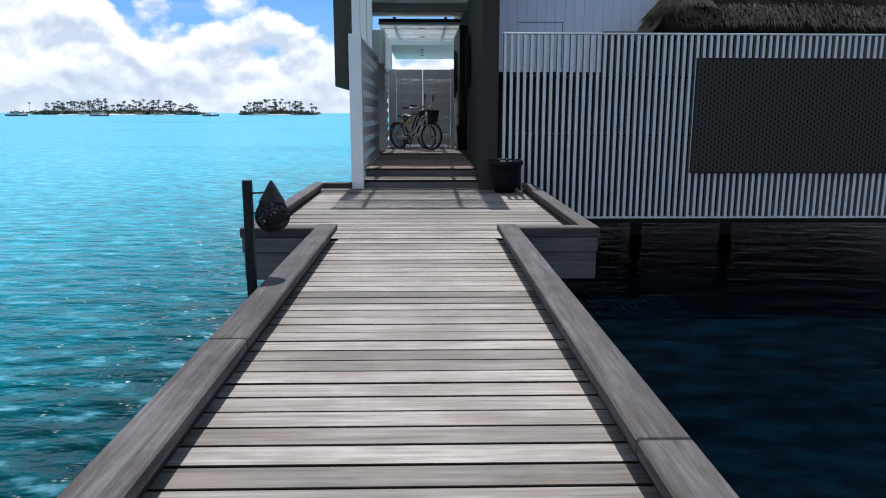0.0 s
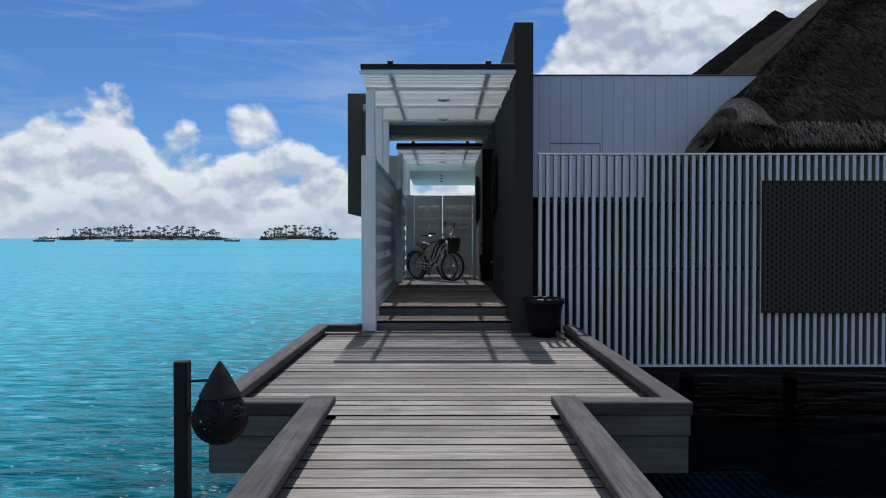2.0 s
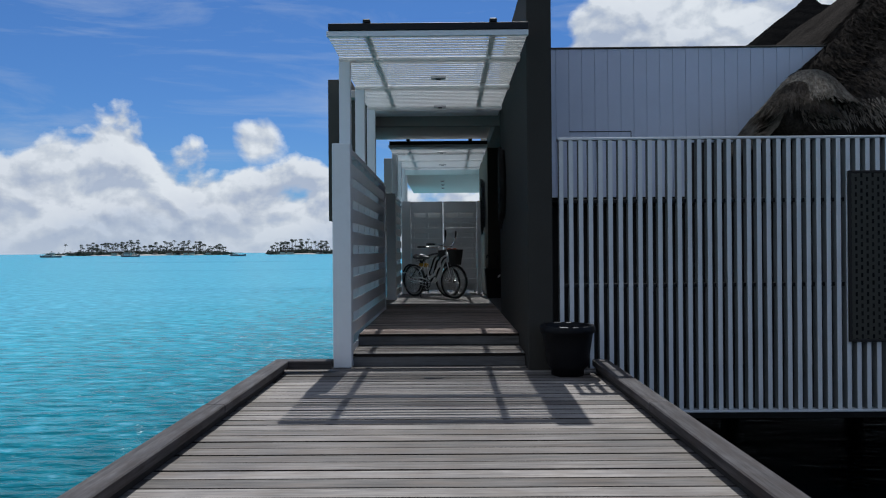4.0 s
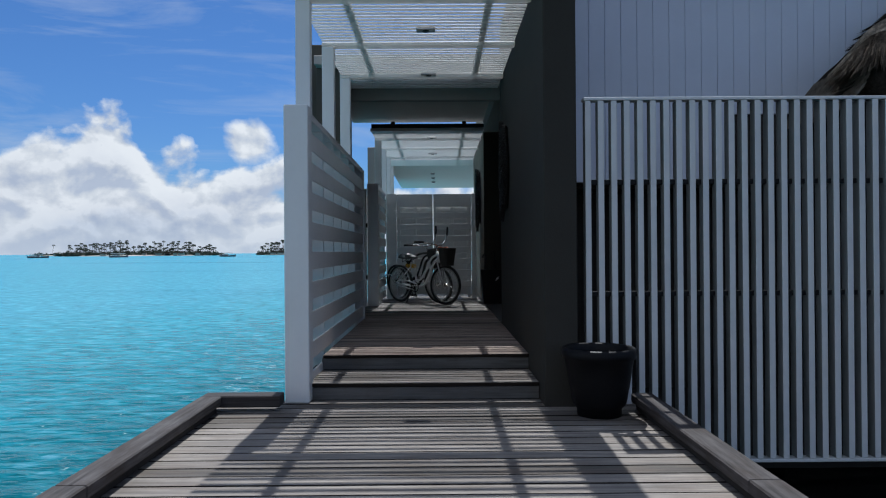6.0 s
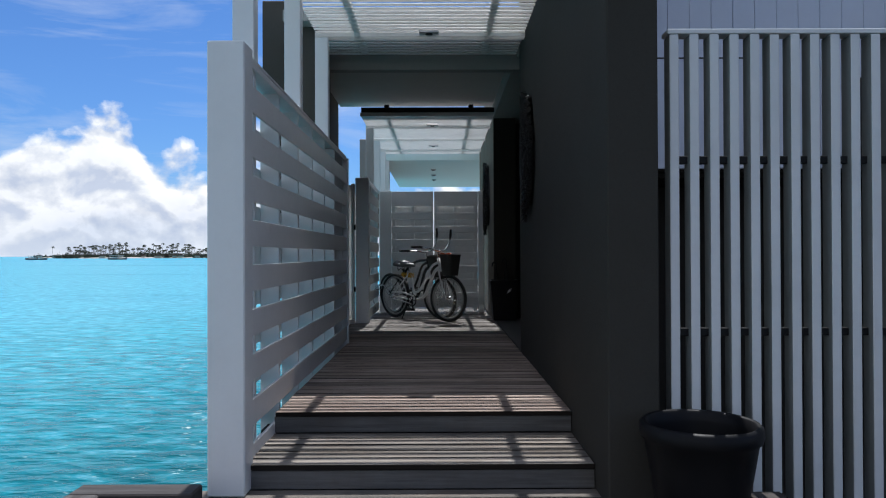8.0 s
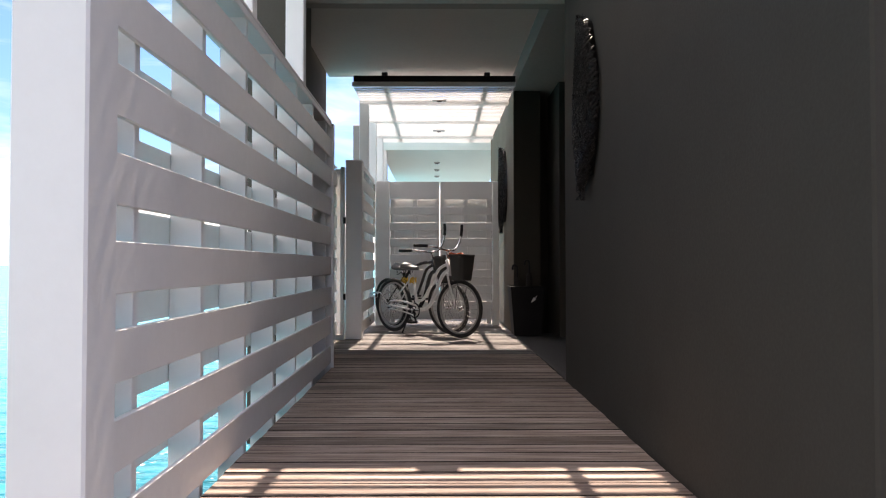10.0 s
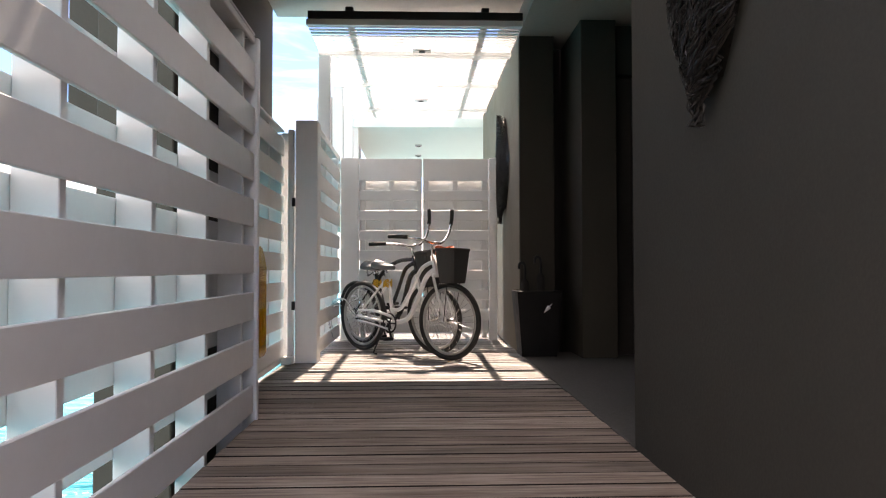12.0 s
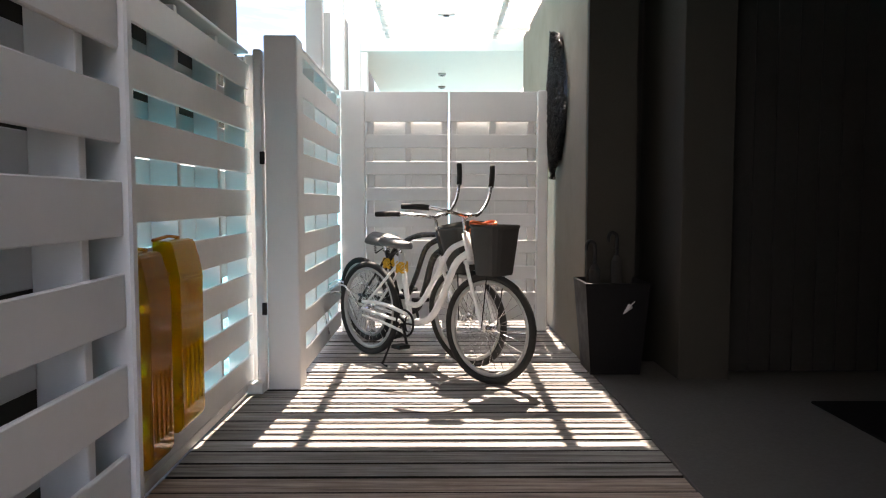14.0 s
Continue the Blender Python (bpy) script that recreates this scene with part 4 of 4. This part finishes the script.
    # handlebar
    bars = new("handlebar")
    bars.empty_display_size = 0.05
    bars.parent = th
    bars.matrix_basis = Matrix.Translation((0.985, 0, 0.93)) @ Matrix.Rotation(steer, 4, "Z") @ Matrix.Rotation(radians(tilt), 4, "X")
    bm = bmesh.new()
    tube(bm, [(0, 0, -0.02), (-0.015, 0, 0.09)], 0.013, 8)
    tube(bm, [(-0.015, 0, 0.085), (0.035, 0, 0.105)], 0.014, 8)
    near_side = smooth_line([(0.035, 0, 0.105), (0.045, -0.07, 0.10), (0.0, -0.19, 0.13), (-0.10, -0.27, 0.15), (-0.25, -0.32, 0.155)])
    far_side = smooth_line([(0.035, 0, 0.105), (0.045, 0.07, 0.11), (0.03, 0.18, 0.19), (0.0, 0.265, 0.31), (-0.02, 0.30, 0.43)])
    for line in (near_side, far_side):
        tube(bm, line, 0.0115, 8)
    part("bar", bm, CHROME, bars, smooth=True)
    for line in (near_side, far_side):
        bm = bmesh.new()
        tube(bm, line[-8:], 0.018, 10)
        part("grip", bm, RUBBER, bars, smooth=True)
    # basket
    bk = part("basket", basket_mesh(), BASKET, th, "dark mesh front basket")
    bk.matrix_basis = Matrix.Translation((1.235, 0.0, 0.675)) @ Matrix.Rotation(steer, 4, "Z") @ Matrix.Diagonal((0.96, 0.96, 1.12, 1))
    bm = bmesh.new()
    for s in (-1, 1):
        tube(bm, [(1.2, s * 0.07, R), (1.25, s * 0.08, 0.70)], 0.004, 6)
    part("basket_stay", bm, BLACK, th)
    # drive
    bm = bmesh.new()
    tube(bm, [(0.47 + 0.088 * math.cos(2 * math.pi * k / 28), -0.055, 0.29 + 0.088 * math.sin(2 * math.pi * k / 28)) for k in range(28)], 0.008, 6, closed=True)
    for k in range(5):
        a = 2 * math.pi * k / 5
        tube(bm, [(0.47, -0.055, 0.29), (0.47 + 0.075 * math.cos(a), -0.055, 0.29 + 0.075 * math.sin(a))], 0.007, 6)
    part("chainring", bm, BLACK, th)
    bm = bmesh.new()
    tube(bm, [(0.47, -0.075, 0.29), (0.53, -0.085, 0.15)], 0.010, 8)
    part("crank", bm, BLACK, th)
    bm = bmesh.new()
    tube(bm, [(0.47, 0.075, 0.29), (0.41, 0.085, 0.43)], 0.010, 8)
    part("crank", bm, BLACK, th)
    for x, y, z in ((0.53, -0.14, 0.15), (0.41, 0.14, 0.43)):
        block("pedal", BLACK, x - 0.045, x + 0.045, y - 0.05, y + 0.05, z - 0.013, z + 0.013, 0.006, th)
    bm = bmesh.new()
    tube(bm, smooth_line([(0.50, -0.062, 0.355), (0.25, -0.068, 0.40), (0.02, -0.07, 0.395)]), 0.014, 8)
    tube(bm, smooth_line([(0.50, -0.062, 0.225), (0.25, -0.068, 0.27), (0.02, -0.07, 0.295)]), 0.010, 8)
    part("chain_guard", bm, frame_mat, th, smooth=True)
    bm = bmesh.new()
    tube(bm, [(0.40, -0.05, 0.28), (0.36, -0.16, 0.006), (0.42, -0.17, 0.004)], 0.008, 6)
    part("kickstand", bm, BLACK, th)
    bm = bmesh.new()
    for s in (-1, 1):
        tube(bm, smooth_line([(0.0, s * 0.085, R), (-0.18, s * 0.10, 0.50), (-0.40, s * 0.11, 0.42), (-0.43, s * 0.11, 0.30), (-0.34, s * 0.11, 0.10)]), 0.008, 6)
    tube(bm, [(-0.40, -0.11, 0.42), (-0.40, 0.11, 0.42)], 0.008, 6)
    part("rear_stand", bm, CHROME, th, "bent chrome stand behind the rear wheel", smooth=True)
    bm = bmesh.new()
    for k in range(5):
        pts = [(0.37 + 0.036 * math.cos(a), 0.04 * math.sin(a), 0.64 + 0.012 * math.sin(3 * a + k) + 0.012 * k) for a in np.linspace(0, 6.0, 16)]
        tube(bm, pts, 0.007, 6)
    part("cable_lock", bm, YELLOW, th, "coiled yellow cable lock")
    return th


def basket_mesh():
    bm = bmesh.new()
    def ring(hx, hy, z, n=28):
        out = []
        for i in range(n):
            a = 2 * math.pi * i / n
            c, s = math.cos(a), math.sin(a)
            k = (abs(c) ** 4 + abs(s) ** 4) ** -0.25
            out.append(bm.verts.new((hx * c * k, hy * s * k, z)))
        return out
    rows = [ring(0.085, 0.115, 0.0), ring(0.088, 0.12, 0.012), ring(0.115, 0.155, 0.25), ring(0.122, 0.163, 0.262), ring(0.118, 0.158, 0.272), ring(0.108, 0.148, 0.255), ring(0.080, 0.11, 0.016)]
    for a, b in zip(rows, rows[1:]):
        for j in range(len(a)):
            bm.faces.new((a[j], a[(j + 1) % len(a)], b[(j + 1) % len(a)], b[j]))
    bm.faces.new(rows[0][::-1])
    bm.faces.new(rows[-1])
    return bm


def put_bike(ob, rear, front, lean):
    d = Vector((front[0] - rear[0], front[1] - rear[1]))
    ob.matrix_basis = Matrix.Translation((rear[0], rear[1], FLOOR)) @ Matrix.Rotation(math.atan2(d.y, d.x), 4, "Z") @ Matrix.Rotation(radians(lean), 4, "X") @ Matrix.Diagonal((1.09, 1.09, 1.09, 1))


bike_near = bicycle(BIKE_WHITE, "white cruiser bicycle with a dark front basket on its stand")
put_bike(bike_near, (-0.62, 20.97), (0.31, 19.98), -1)
bike_far = bicycle(BIKE_BLACK, "black cruiser bicycle with a front basket beside the white one", fork_mat=BIKE_WHITE, arched=True)
put_bike(bike_far, (-0.66, 21.52), (0.18, 20.52), 7)
bm = bmesh.new()
for k in range(4):
    tube(bm, [(0.085 * math.cos(a + k), 0.07 * math.sin(a + k), 0.016 * k + 0.015 * math.sin(2 * a)) for a in np.linspace(0, 5.6, 18)], 0.011, 6)
rope = part("cable_coil", bm, ORANGE)
rope.location = (0.24, 20.06, 1.31)
tagged(rope, "coiled orange cable in the bicycle basket", "cable")


# ---- umbrella stand ----
def umbrella_stand():
    th = holder("umbrella_stand", "tall square black planter used as umbrella stand in the alcove", "umbrella stand", 1.19, 20.44, FLOOR)
    bm = bmesh.new()
    def sq(h, z):
        return [bm.verts.new((sx * h, sy * h, z)) for sx, sy in ((-1, -1), (1, -1), (1, 1), (-1, 1))]
    rows = [sq(0.175, 0.0), sq(0.225, 0.63), sq(0.23, 0.65), sq(0.215, 0.655), sq(0.205, 0.63), sq(0.16, 0.03)]
    for a, b in zip(rows, rows[1:]):
        for j in range(4):
            bm.faces.new((a[j], a[(j + 1) % 4], b[(j + 1) % 4], b[j]))
    bm.faces.new(rows[0][::-1])
    bm.faces.new(rows[-1])
    part("body", bm, POT, th)
    bm = bmesh.new()
    lathe(bm, [(0.002, -0.055), (0.012, -0.02), (0.022, 0.02), (0.004, 0.03), (0.004, 0.062), (0.001, 0.064)], 10, Matrix.Diagonal((1, 0.3, 1, 1)))
    emblem = part("emblem", bm, STEEL, th, "small silver umbrella emblem")
    emblem.matrix_basis = Matrix.Translation((0.075, -0.222, 0.48)) @ Matrix.Rotation(radians(42), 4, "Y")
    for x, y, h in ((-0.12, -0.02, 0.90), (0.05, 0.03, 0.96)):
        um = holder("umbrella", "closed dark umbrella with a curved handle", "umbrella", 1.19 + x, 20.44 + y, FLOOR + 0.03, group="umbrellas in the stand")
        bm = bmesh.new()
        tube(bm, smooth_line([(0, 0, h - 0.17), (0, 0, h - 0.04), (-0.012, 0, h - 0.005), (-0.04, 0, h + 0.005), (-0.06, 0, h - 0.02), (-0.06, 0, h - 0.06)]), 0.014, 8)
        part("handle", bm, BLACK, um, smooth=True)
        bm = bmesh.new()
        lathe(bm, [(0.012, 0.02), (0.045, 0.25), (0.04, h - 0.2), (0.02, h - 0.16)], 12)
        part("canopy", bm, DARK, um)


umbrella_stand()


# ---- twig wall hangings ----
def wall_hanging(x, y, z0, z1, half, seed, twigs):
    th = holder("wall_hanging", "dark pointed wall hanging of woven twigs with loose ends", "wall hanging", x, y, z0, group="twig wall hangings")
    rng = random.Random(seed)
    H = z1 - z0
    def width(u):
        return half * (math.sin(math.pi * min(1, max(0, u)) ** 0.85) ** 1.1 * 0.97 + 0.03)
    core = bmesh.new()
    rows = []
    for i in range(15):
        u = 0.06 + 0.86 * i / 14
        w = width(u) * 0.8
        rows.append([core.verts.new((-0.002 - 0.075 * math.sin(math.pi * j / 10) * min(1, w / half + 0.2), -w + 2 * w * j / 10, u * H)) for j in range(11)])
    for a, b in zip(rows, rows[1:]):
        for j in range(10):
            core.faces.new((a[j], a[j + 1], b[j + 1], b[j]))
    part("core", core, TWIG, th)
    bm = bmesh.new()
    for n in range(twigs):
        # curled twigs that loop through one another, and some loose ends near the tip
        u = rng.uniform(0.05, 0.97)
        k = rng.uniform(-1, 1)
        loose = n % 4 == 0 and u < 0.40
        l = rng.uniform(0.14, 0.32) if loose else rng.uniform(0.06, 0.15)
        turn = rng.uniform(0, 6.28)
        pts = []
        for j in range(6):
            uu = min(0.985, max(-0.07 if loose else 0.01, u - (l / H) * j / 5))
            w = width(uu)
            yy = min(w, max(-w, k * w + rng.uniform(0.01, 0.035) * math.sin(turn + j * 1.5)))
            d = 0.03 + 0.06 * math.sqrt(max(0, 1 - min(1, abs(yy) / (w + 0.001)) ** 2)) + 0.014 * math.cos(turn + j * 1.5)
            pts.append((-d, yy, uu * H))
        tube(bm, pts, rng.uniform(0.0025, 0.0055), 5)
    tagged(part("fringe", bm, TWIG, th), kind="stuff")


wall_hanging(1.04, 15.68, 1.75, 2.97, 0.33, 3, 900)
wall_hanging(1.05, 21.85, 1.80, 3.08, 0.46, 5, 900)


# ---- amber plastic shells on the fence ----
def shell(mat, inner_mat, y0, y1, z0, z1, depth, label):
    """An open-backed clear box with a chamfered top, an added inner tray that deepens its colour and pressed flutes in
    front.
    """
    th = holder("plastic_shell", label, "plastic shell", -1.278, y0, z0, group="plastic shells on the fence")
    w, h = y1 - y0, z1 - z0

    def tray(name, m, inset, label=""):
        bm = bmesh.new()
        d, a, b = depth - inset, inset, w - inset
        outline = [(0.0, inset), (d - 0.02, inset), (d, inset + 0.03), (d, h * 0.80), (d - 0.014, h * 0.90), (d - 0.034, h - inset - 0.008), (d - 0.05, h - inset), (0.0, h - inset)]
        sides = [[bm.verts.new((x, y, z)) for x, z in outline] for y in (a, b)]
        for k in range(len(outline) - 1):
            bm.faces.new((sides[0][k], sides[0][k + 1], sides[1][k + 1], sides[1][k]))
        for side in sides:
            bm.faces.new(side)
        bevelled = [e for e in bm.edges if len(e.link_faces) == 2]
        bmesh.ops.bevel(bm, geom=bevelled, offset=0.007, segments=2, affect="EDGES")
        ob = part(name, bm, m, th, label)
        ob.modifiers.new("wall", "SOLIDIFY").thickness = 0.003

    tray("casing", mat, 0.0)
    # made-up inner tray: stands in for light deepened by two layers of plastic
    tray("liner", inner_mat, 0.018, "inner tray added to deepen the colour of light through the plastic")
    for k in range(4):
        bm = bmesh.new()
        y = w * (0.2 + 0.2 * k)
        tube(bm, smooth_line([(depth + 0.001, y, h * 0.12), (depth + 0.005, y, h * 0.16), (depth + 0.005, y, h * 0.40), (depth + 0.001, y, h * 0.44)], 4), 0.006, 6)
        part("flute", bm, mat, th)
    bm = bmesh.new()
    tube(bm, [(0.004, -0.004, h + 0.004), (0.012, w * 0.5, h + 0.016), (0.004, w + 0.004, h + 0.004)], 0.008, 6)
    part("rim", bm, inner_mat, th)


shell(SHELL_A, SHELL_A, 18.03, 18.26, 0.45, 1.30, 0.105, "clear amber plastic shell hung on the white fence")
shell(SHELL_B, SHELL_C, 18.34, 18.63, 0.50, 1.335, 0.115, "clear yellow plastic shell hung on the fence, orange inner tray added")


MAT_FIBRE = paint("black_mat_fibre", (0.008, 0.008, 0.008), 0.95, 0.3, (1.5, 1.5, 1.5), 0.6, 90.0, gloss=0.05)

# ---- door, mat, downlights ----
door = holder("door_1", "dark stained boarded entrance door, closed", "door", 1.943, 20.31, FLOOR, kind="structure")
for i in range(9):
    block("board", DARK, 0.05 + i * 0.155, 0.05 + i * 0.155 + 0.151, 0.0, 0.045, 0.01, 2.80, 0.004, door)
block("frame", DARK, 0.0, 0.046, -0.02, 0.06, 0.0, 2.83, 0.004, door)
mat_thing = block("doormat", MAT_FIBRE, 2.2, 2.95, 18.82, 19.54, FLOOR - 0.001, FLOOR + 0.014, 0.004)
tagged(mat_thing, "dark doormat on the stone alcove floor", "doormat")


def downlight(x, y, z, w=0.2, d=0.11):
    th = holder("downlight", "small grey metal downlight fixed under the ceiling", "lamp", x, y, z, group="downlights")
    block("housing", STEEL, -w / 2, w / 2, -d / 2, d / 2, 0.0, 0.028, 0.006, th)
    bm = bmesh.new()
    lathe(bm, [(0.036, -0.006), (0.038, 0.002), (0.01, 0.002)], 18)
    part("lens", bm, BLACK, th)


for y in (14.15, 16.05):
    downlight(0.045, y, 3.610)
for y in (21.06, 23.40):
    downlight(0.03, y, 3.570)
for y in (26.4, 27.6, 28.8):
    downlight(0.0, y, 3.432, 0.12, 0.12)

# far end of the walkway
tagged(block("wall_far_panel", PANEL, -1.62, -1.22, 24.6, 28.5, 1.9, 3.92, 0.008), "grey hanging side panel of the far roof", "wall panel", kind="structure")
far_post = block("far_post", BEAM, -1.10, -0.98, 24.78, 24.90, 0.2, 3.46, 0.006)
tagged(far_post, "white steel post under the far ceiling", "post")


# ---- islands and boats ----
def island(cx, cy, half, depth, label, palms, bushes, seed):
    th = holder("island", label, "island", cx, cy, WATER_Z, group="islands on the horizon")
    rng = random.Random(seed)
    bm = bmesh.new()
    n = 40
    rows = []
    for k, (s, z) in enumerate(((1.0, -0.6), (0.97, 0.5), (0.9, 1.0), (0.6, 1.4))):
        rows.append([bm.verts.new((half * s * math.cos(2 * math.pi * i / n), depth * s * math.sin(2 * math.pi * i / n), z)) for i in range(n)])
    for a, b in zip(rows, rows[1:]):
        for j in range(n):
            bm.faces.new((a[j], a[(j + 1) % n], b[(j + 1) % n], b[j]))
    bm.faces.new(rows[-1])
    part("beach", bm, SAND, th)
    bm = bmesh.new()
    for _ in range(bushes):
        x = rng.uniform(-0.93, 0.93) * half
        y = rng.uniform(-0.75, 0.3) * depth
        r = rng.uniform(1.6, 4.2) * (1.1 - 0.5 * abs(x / half))
        h = rng.uniform(1.5, 6.0) * (1.15 - 0.6 * abs(x / half))
        for _ in range(26):
            v = Vector((rng.gauss(0, 0.5), rng.gauss(0, 0.4), abs(rng.gauss(0.4, 0.35))))
            p = Vector((x + v.x * r, y + v.y * r, 0.6 + v.z * h))
            d = Vector((rng.gauss(0, 1), rng.gauss(0, 1), rng.gauss(0, 1))).normalized() * rng.uniform(0.7, 1.5)
            e = d.orthogonal().normalized() * rng.uniform(0.4, 0.9)
            bm.faces.new([bm.verts.new(p + q) for q in (d, e, -d, -e)])
    tagged(part("shrubbery", bm, LEAF, th), kind="stuff")
    trunks, crowns = bmesh.new(), bmesh.new()
    for _ in range(palms):
        x = rng.uniform(-0.86, 0.86) * half
        y = rng.uniform(-0.5, 0.3) * depth
        h = rng.uniform(8.0, 19.0) * (1.08 - 0.35 * abs(x / half))
        lean = rng.uniform(-1.6, 1.6)
        top = Vector((x + lean, y, h))
        tube(trunks, [(x, y, 0.5), (x + lean * 0.35, y, h * 0.55), top], 0.24, 5, ends=0.15)
        for k in range(16):
            a = 2 * math.pi * k / 16 + rng.uniform(-0.3, 0.3)
            l = rng.uniform(1.9, 3.3)
            up = rng.uniform(-0.1, 0.9)
            c, s = math.cos(a), math.sin(a)
            side = Vector((-s, c, 0)) * 0.5
            mid = top + Vector((c * l * 0.5, s * l * 0.5, up * 0.9))
            end = top + Vector((c * l, s * l, up * 0.6 - 1.9))
            t0, m0, m1, e0 = (crowns.verts.new(p) for p in (top, mid + side, mid - side, end))
            crowns.faces.new((t0, m0, m1))
            crowns.faces.new((m0, e0, m1))
    tagged(part("grove", trunks, BARK, th), kind="stuff")
    tagged(part("foliage", crowns, LEAF, th), kind="stuff")
    for _ in range(max(4, int(half / 11))):
        x, w = rng.uniform(-0.8, 0.8) * half, rng.uniform(4, 8)
        bm = bmesh.new()
        box(bm, x - w / 2, x + w / 2, -0.86 * depth, -0.80 * depth, 0.8, 3.0)
        part("hut_wall", bm, SAND, th)
        bm = bmesh.new()
        a = [bm.verts.new(p) for p in ((x - w * 0.6, -0.9 * depth, 2.9), (x + w * 0.6, -0.9 * depth, 2.9), (x + w * 0.6, -0.76 * depth, 2.9), (x - w * 0.6, -0.76 * depth, 2.9))]
        b = [bm.verts.new(p) for p in ((x - w * 0.25, -0.83 * depth, 4.8), (x + w * 0.25, -0.83 * depth, 4.8))]
        bm.faces.new((a[0], a[1], b[1], b[0]))
        bm.faces.new((a[2], a[3], b[0], b[1]))
        bm.faces.new((a[1], a[2], b[1]))
        bm.faces.new((a[3], a[0], b[0]))
        bm.faces.new(a[::-1])
        part("hut_roof", bm, THATCH, th)


island(-366, 900, 103, 42, "low palm-covered island with huts on the horizon", 140, 640, 11)
island(-177, 900, 50, 26, "small palm-covered island on the horizon", 70, 260, 12)
island(-520, 1050, 70, 26, "far flat strip of green island", 3, 60, 13)


def boat(x, y, length, label):
    th = holder("boat", label, "boat", x, y, WATER_Z, group="boats on the lagoon")
    bm = bmesh.new()
    rows = []
    for i in range(11):
        u = i / 10 * 2 - 1
        w = length * 0.14 * (1 - abs(u) ** 3) + 0.05
        sheer = 1.0 + 0.9 * abs(u) ** 3
        rows.append([bm.verts.new((u * length / 2, s * w * f, z)) for s, f, z in ((-1, 1, sheer), (-1, 0.7, -0.2), (1, 0.7, -0.2), (1, 1, sheer))])
    for a, b in zip(rows, rows[1:]):
        for j in range(4):
            bm.faces.new((a[j], a[(j + 1) % 4], b[(j + 1) % 4], b[j]))
    bm.faces.new(rows[0][::-1])
    bm.faces.new(rows[-1])
    part("hull", bm, HULL, th)
    for i in range(5):
        px = (-0.3 + 0.14 * i) * length
        bm = bmesh.new()
        for s in (-1, 1):
            tube(bm, [(px, s * length * 0.11, 0.9), (px, s * length * 0.11, 2.9)], 0.07, 5)
        part("roof_post", bm, HULL, th)
    block("canopy", BOAT_ROOF, -0.36 * length, 0.30 * length, -length * 0.13, length * 0.13, 2.9, 3.2, 0.05, th)
    block("cabin", BOAT_ROOF, -0.30 * length, 0.02 * length, -length * 0.10, length * 0.10, 0.7, 2.1, 0.05, th)


boat(-310, 560, 17, "dark wooden boat with a pale canopy on the lagoon")
boat(-250, 565, 15, "dark wooden boat with a pale canopy on the lagoon")
boat(-168, 575, 13, "low white-roofed boat on the lagoon")


# ---- planks, last ----
decking(pier, DECK, PIER_L - 0.17, PIER_R + 0.17, 2.812 - 42 * 0.163, 2.812 + 30 * 0.163, 0.0)
decking(platform, DECK, PIER_L + 0.006, PIER_R - 0.006, 2.812 + 30 * 0.163, PLAT_Y0 + 0.11, 0.0)
decking(platform, DECK, PLAT_L - 0.11, PLAT_R + 0.11, PLAT_Y0 + 0.125, 12.875, 0.0)
decking(steps, DECK, WALK_L + 0.02, WALK_R - 0.005, 12.86, 13.608, 0.142)
decking(walkway, WALK, -0.972, WALK_R - 0.004, 13.595, 17.405, FLOOR, 0.008)
decking(landing, WALK, -1.272, WALK_R - 0.004, 17.408, 18.385, FLOOR, 0.008)
decking(landing, LANDING, -1.275, WALK_R - 0.004, 18.398, 23.9, FLOOR, 0.010)
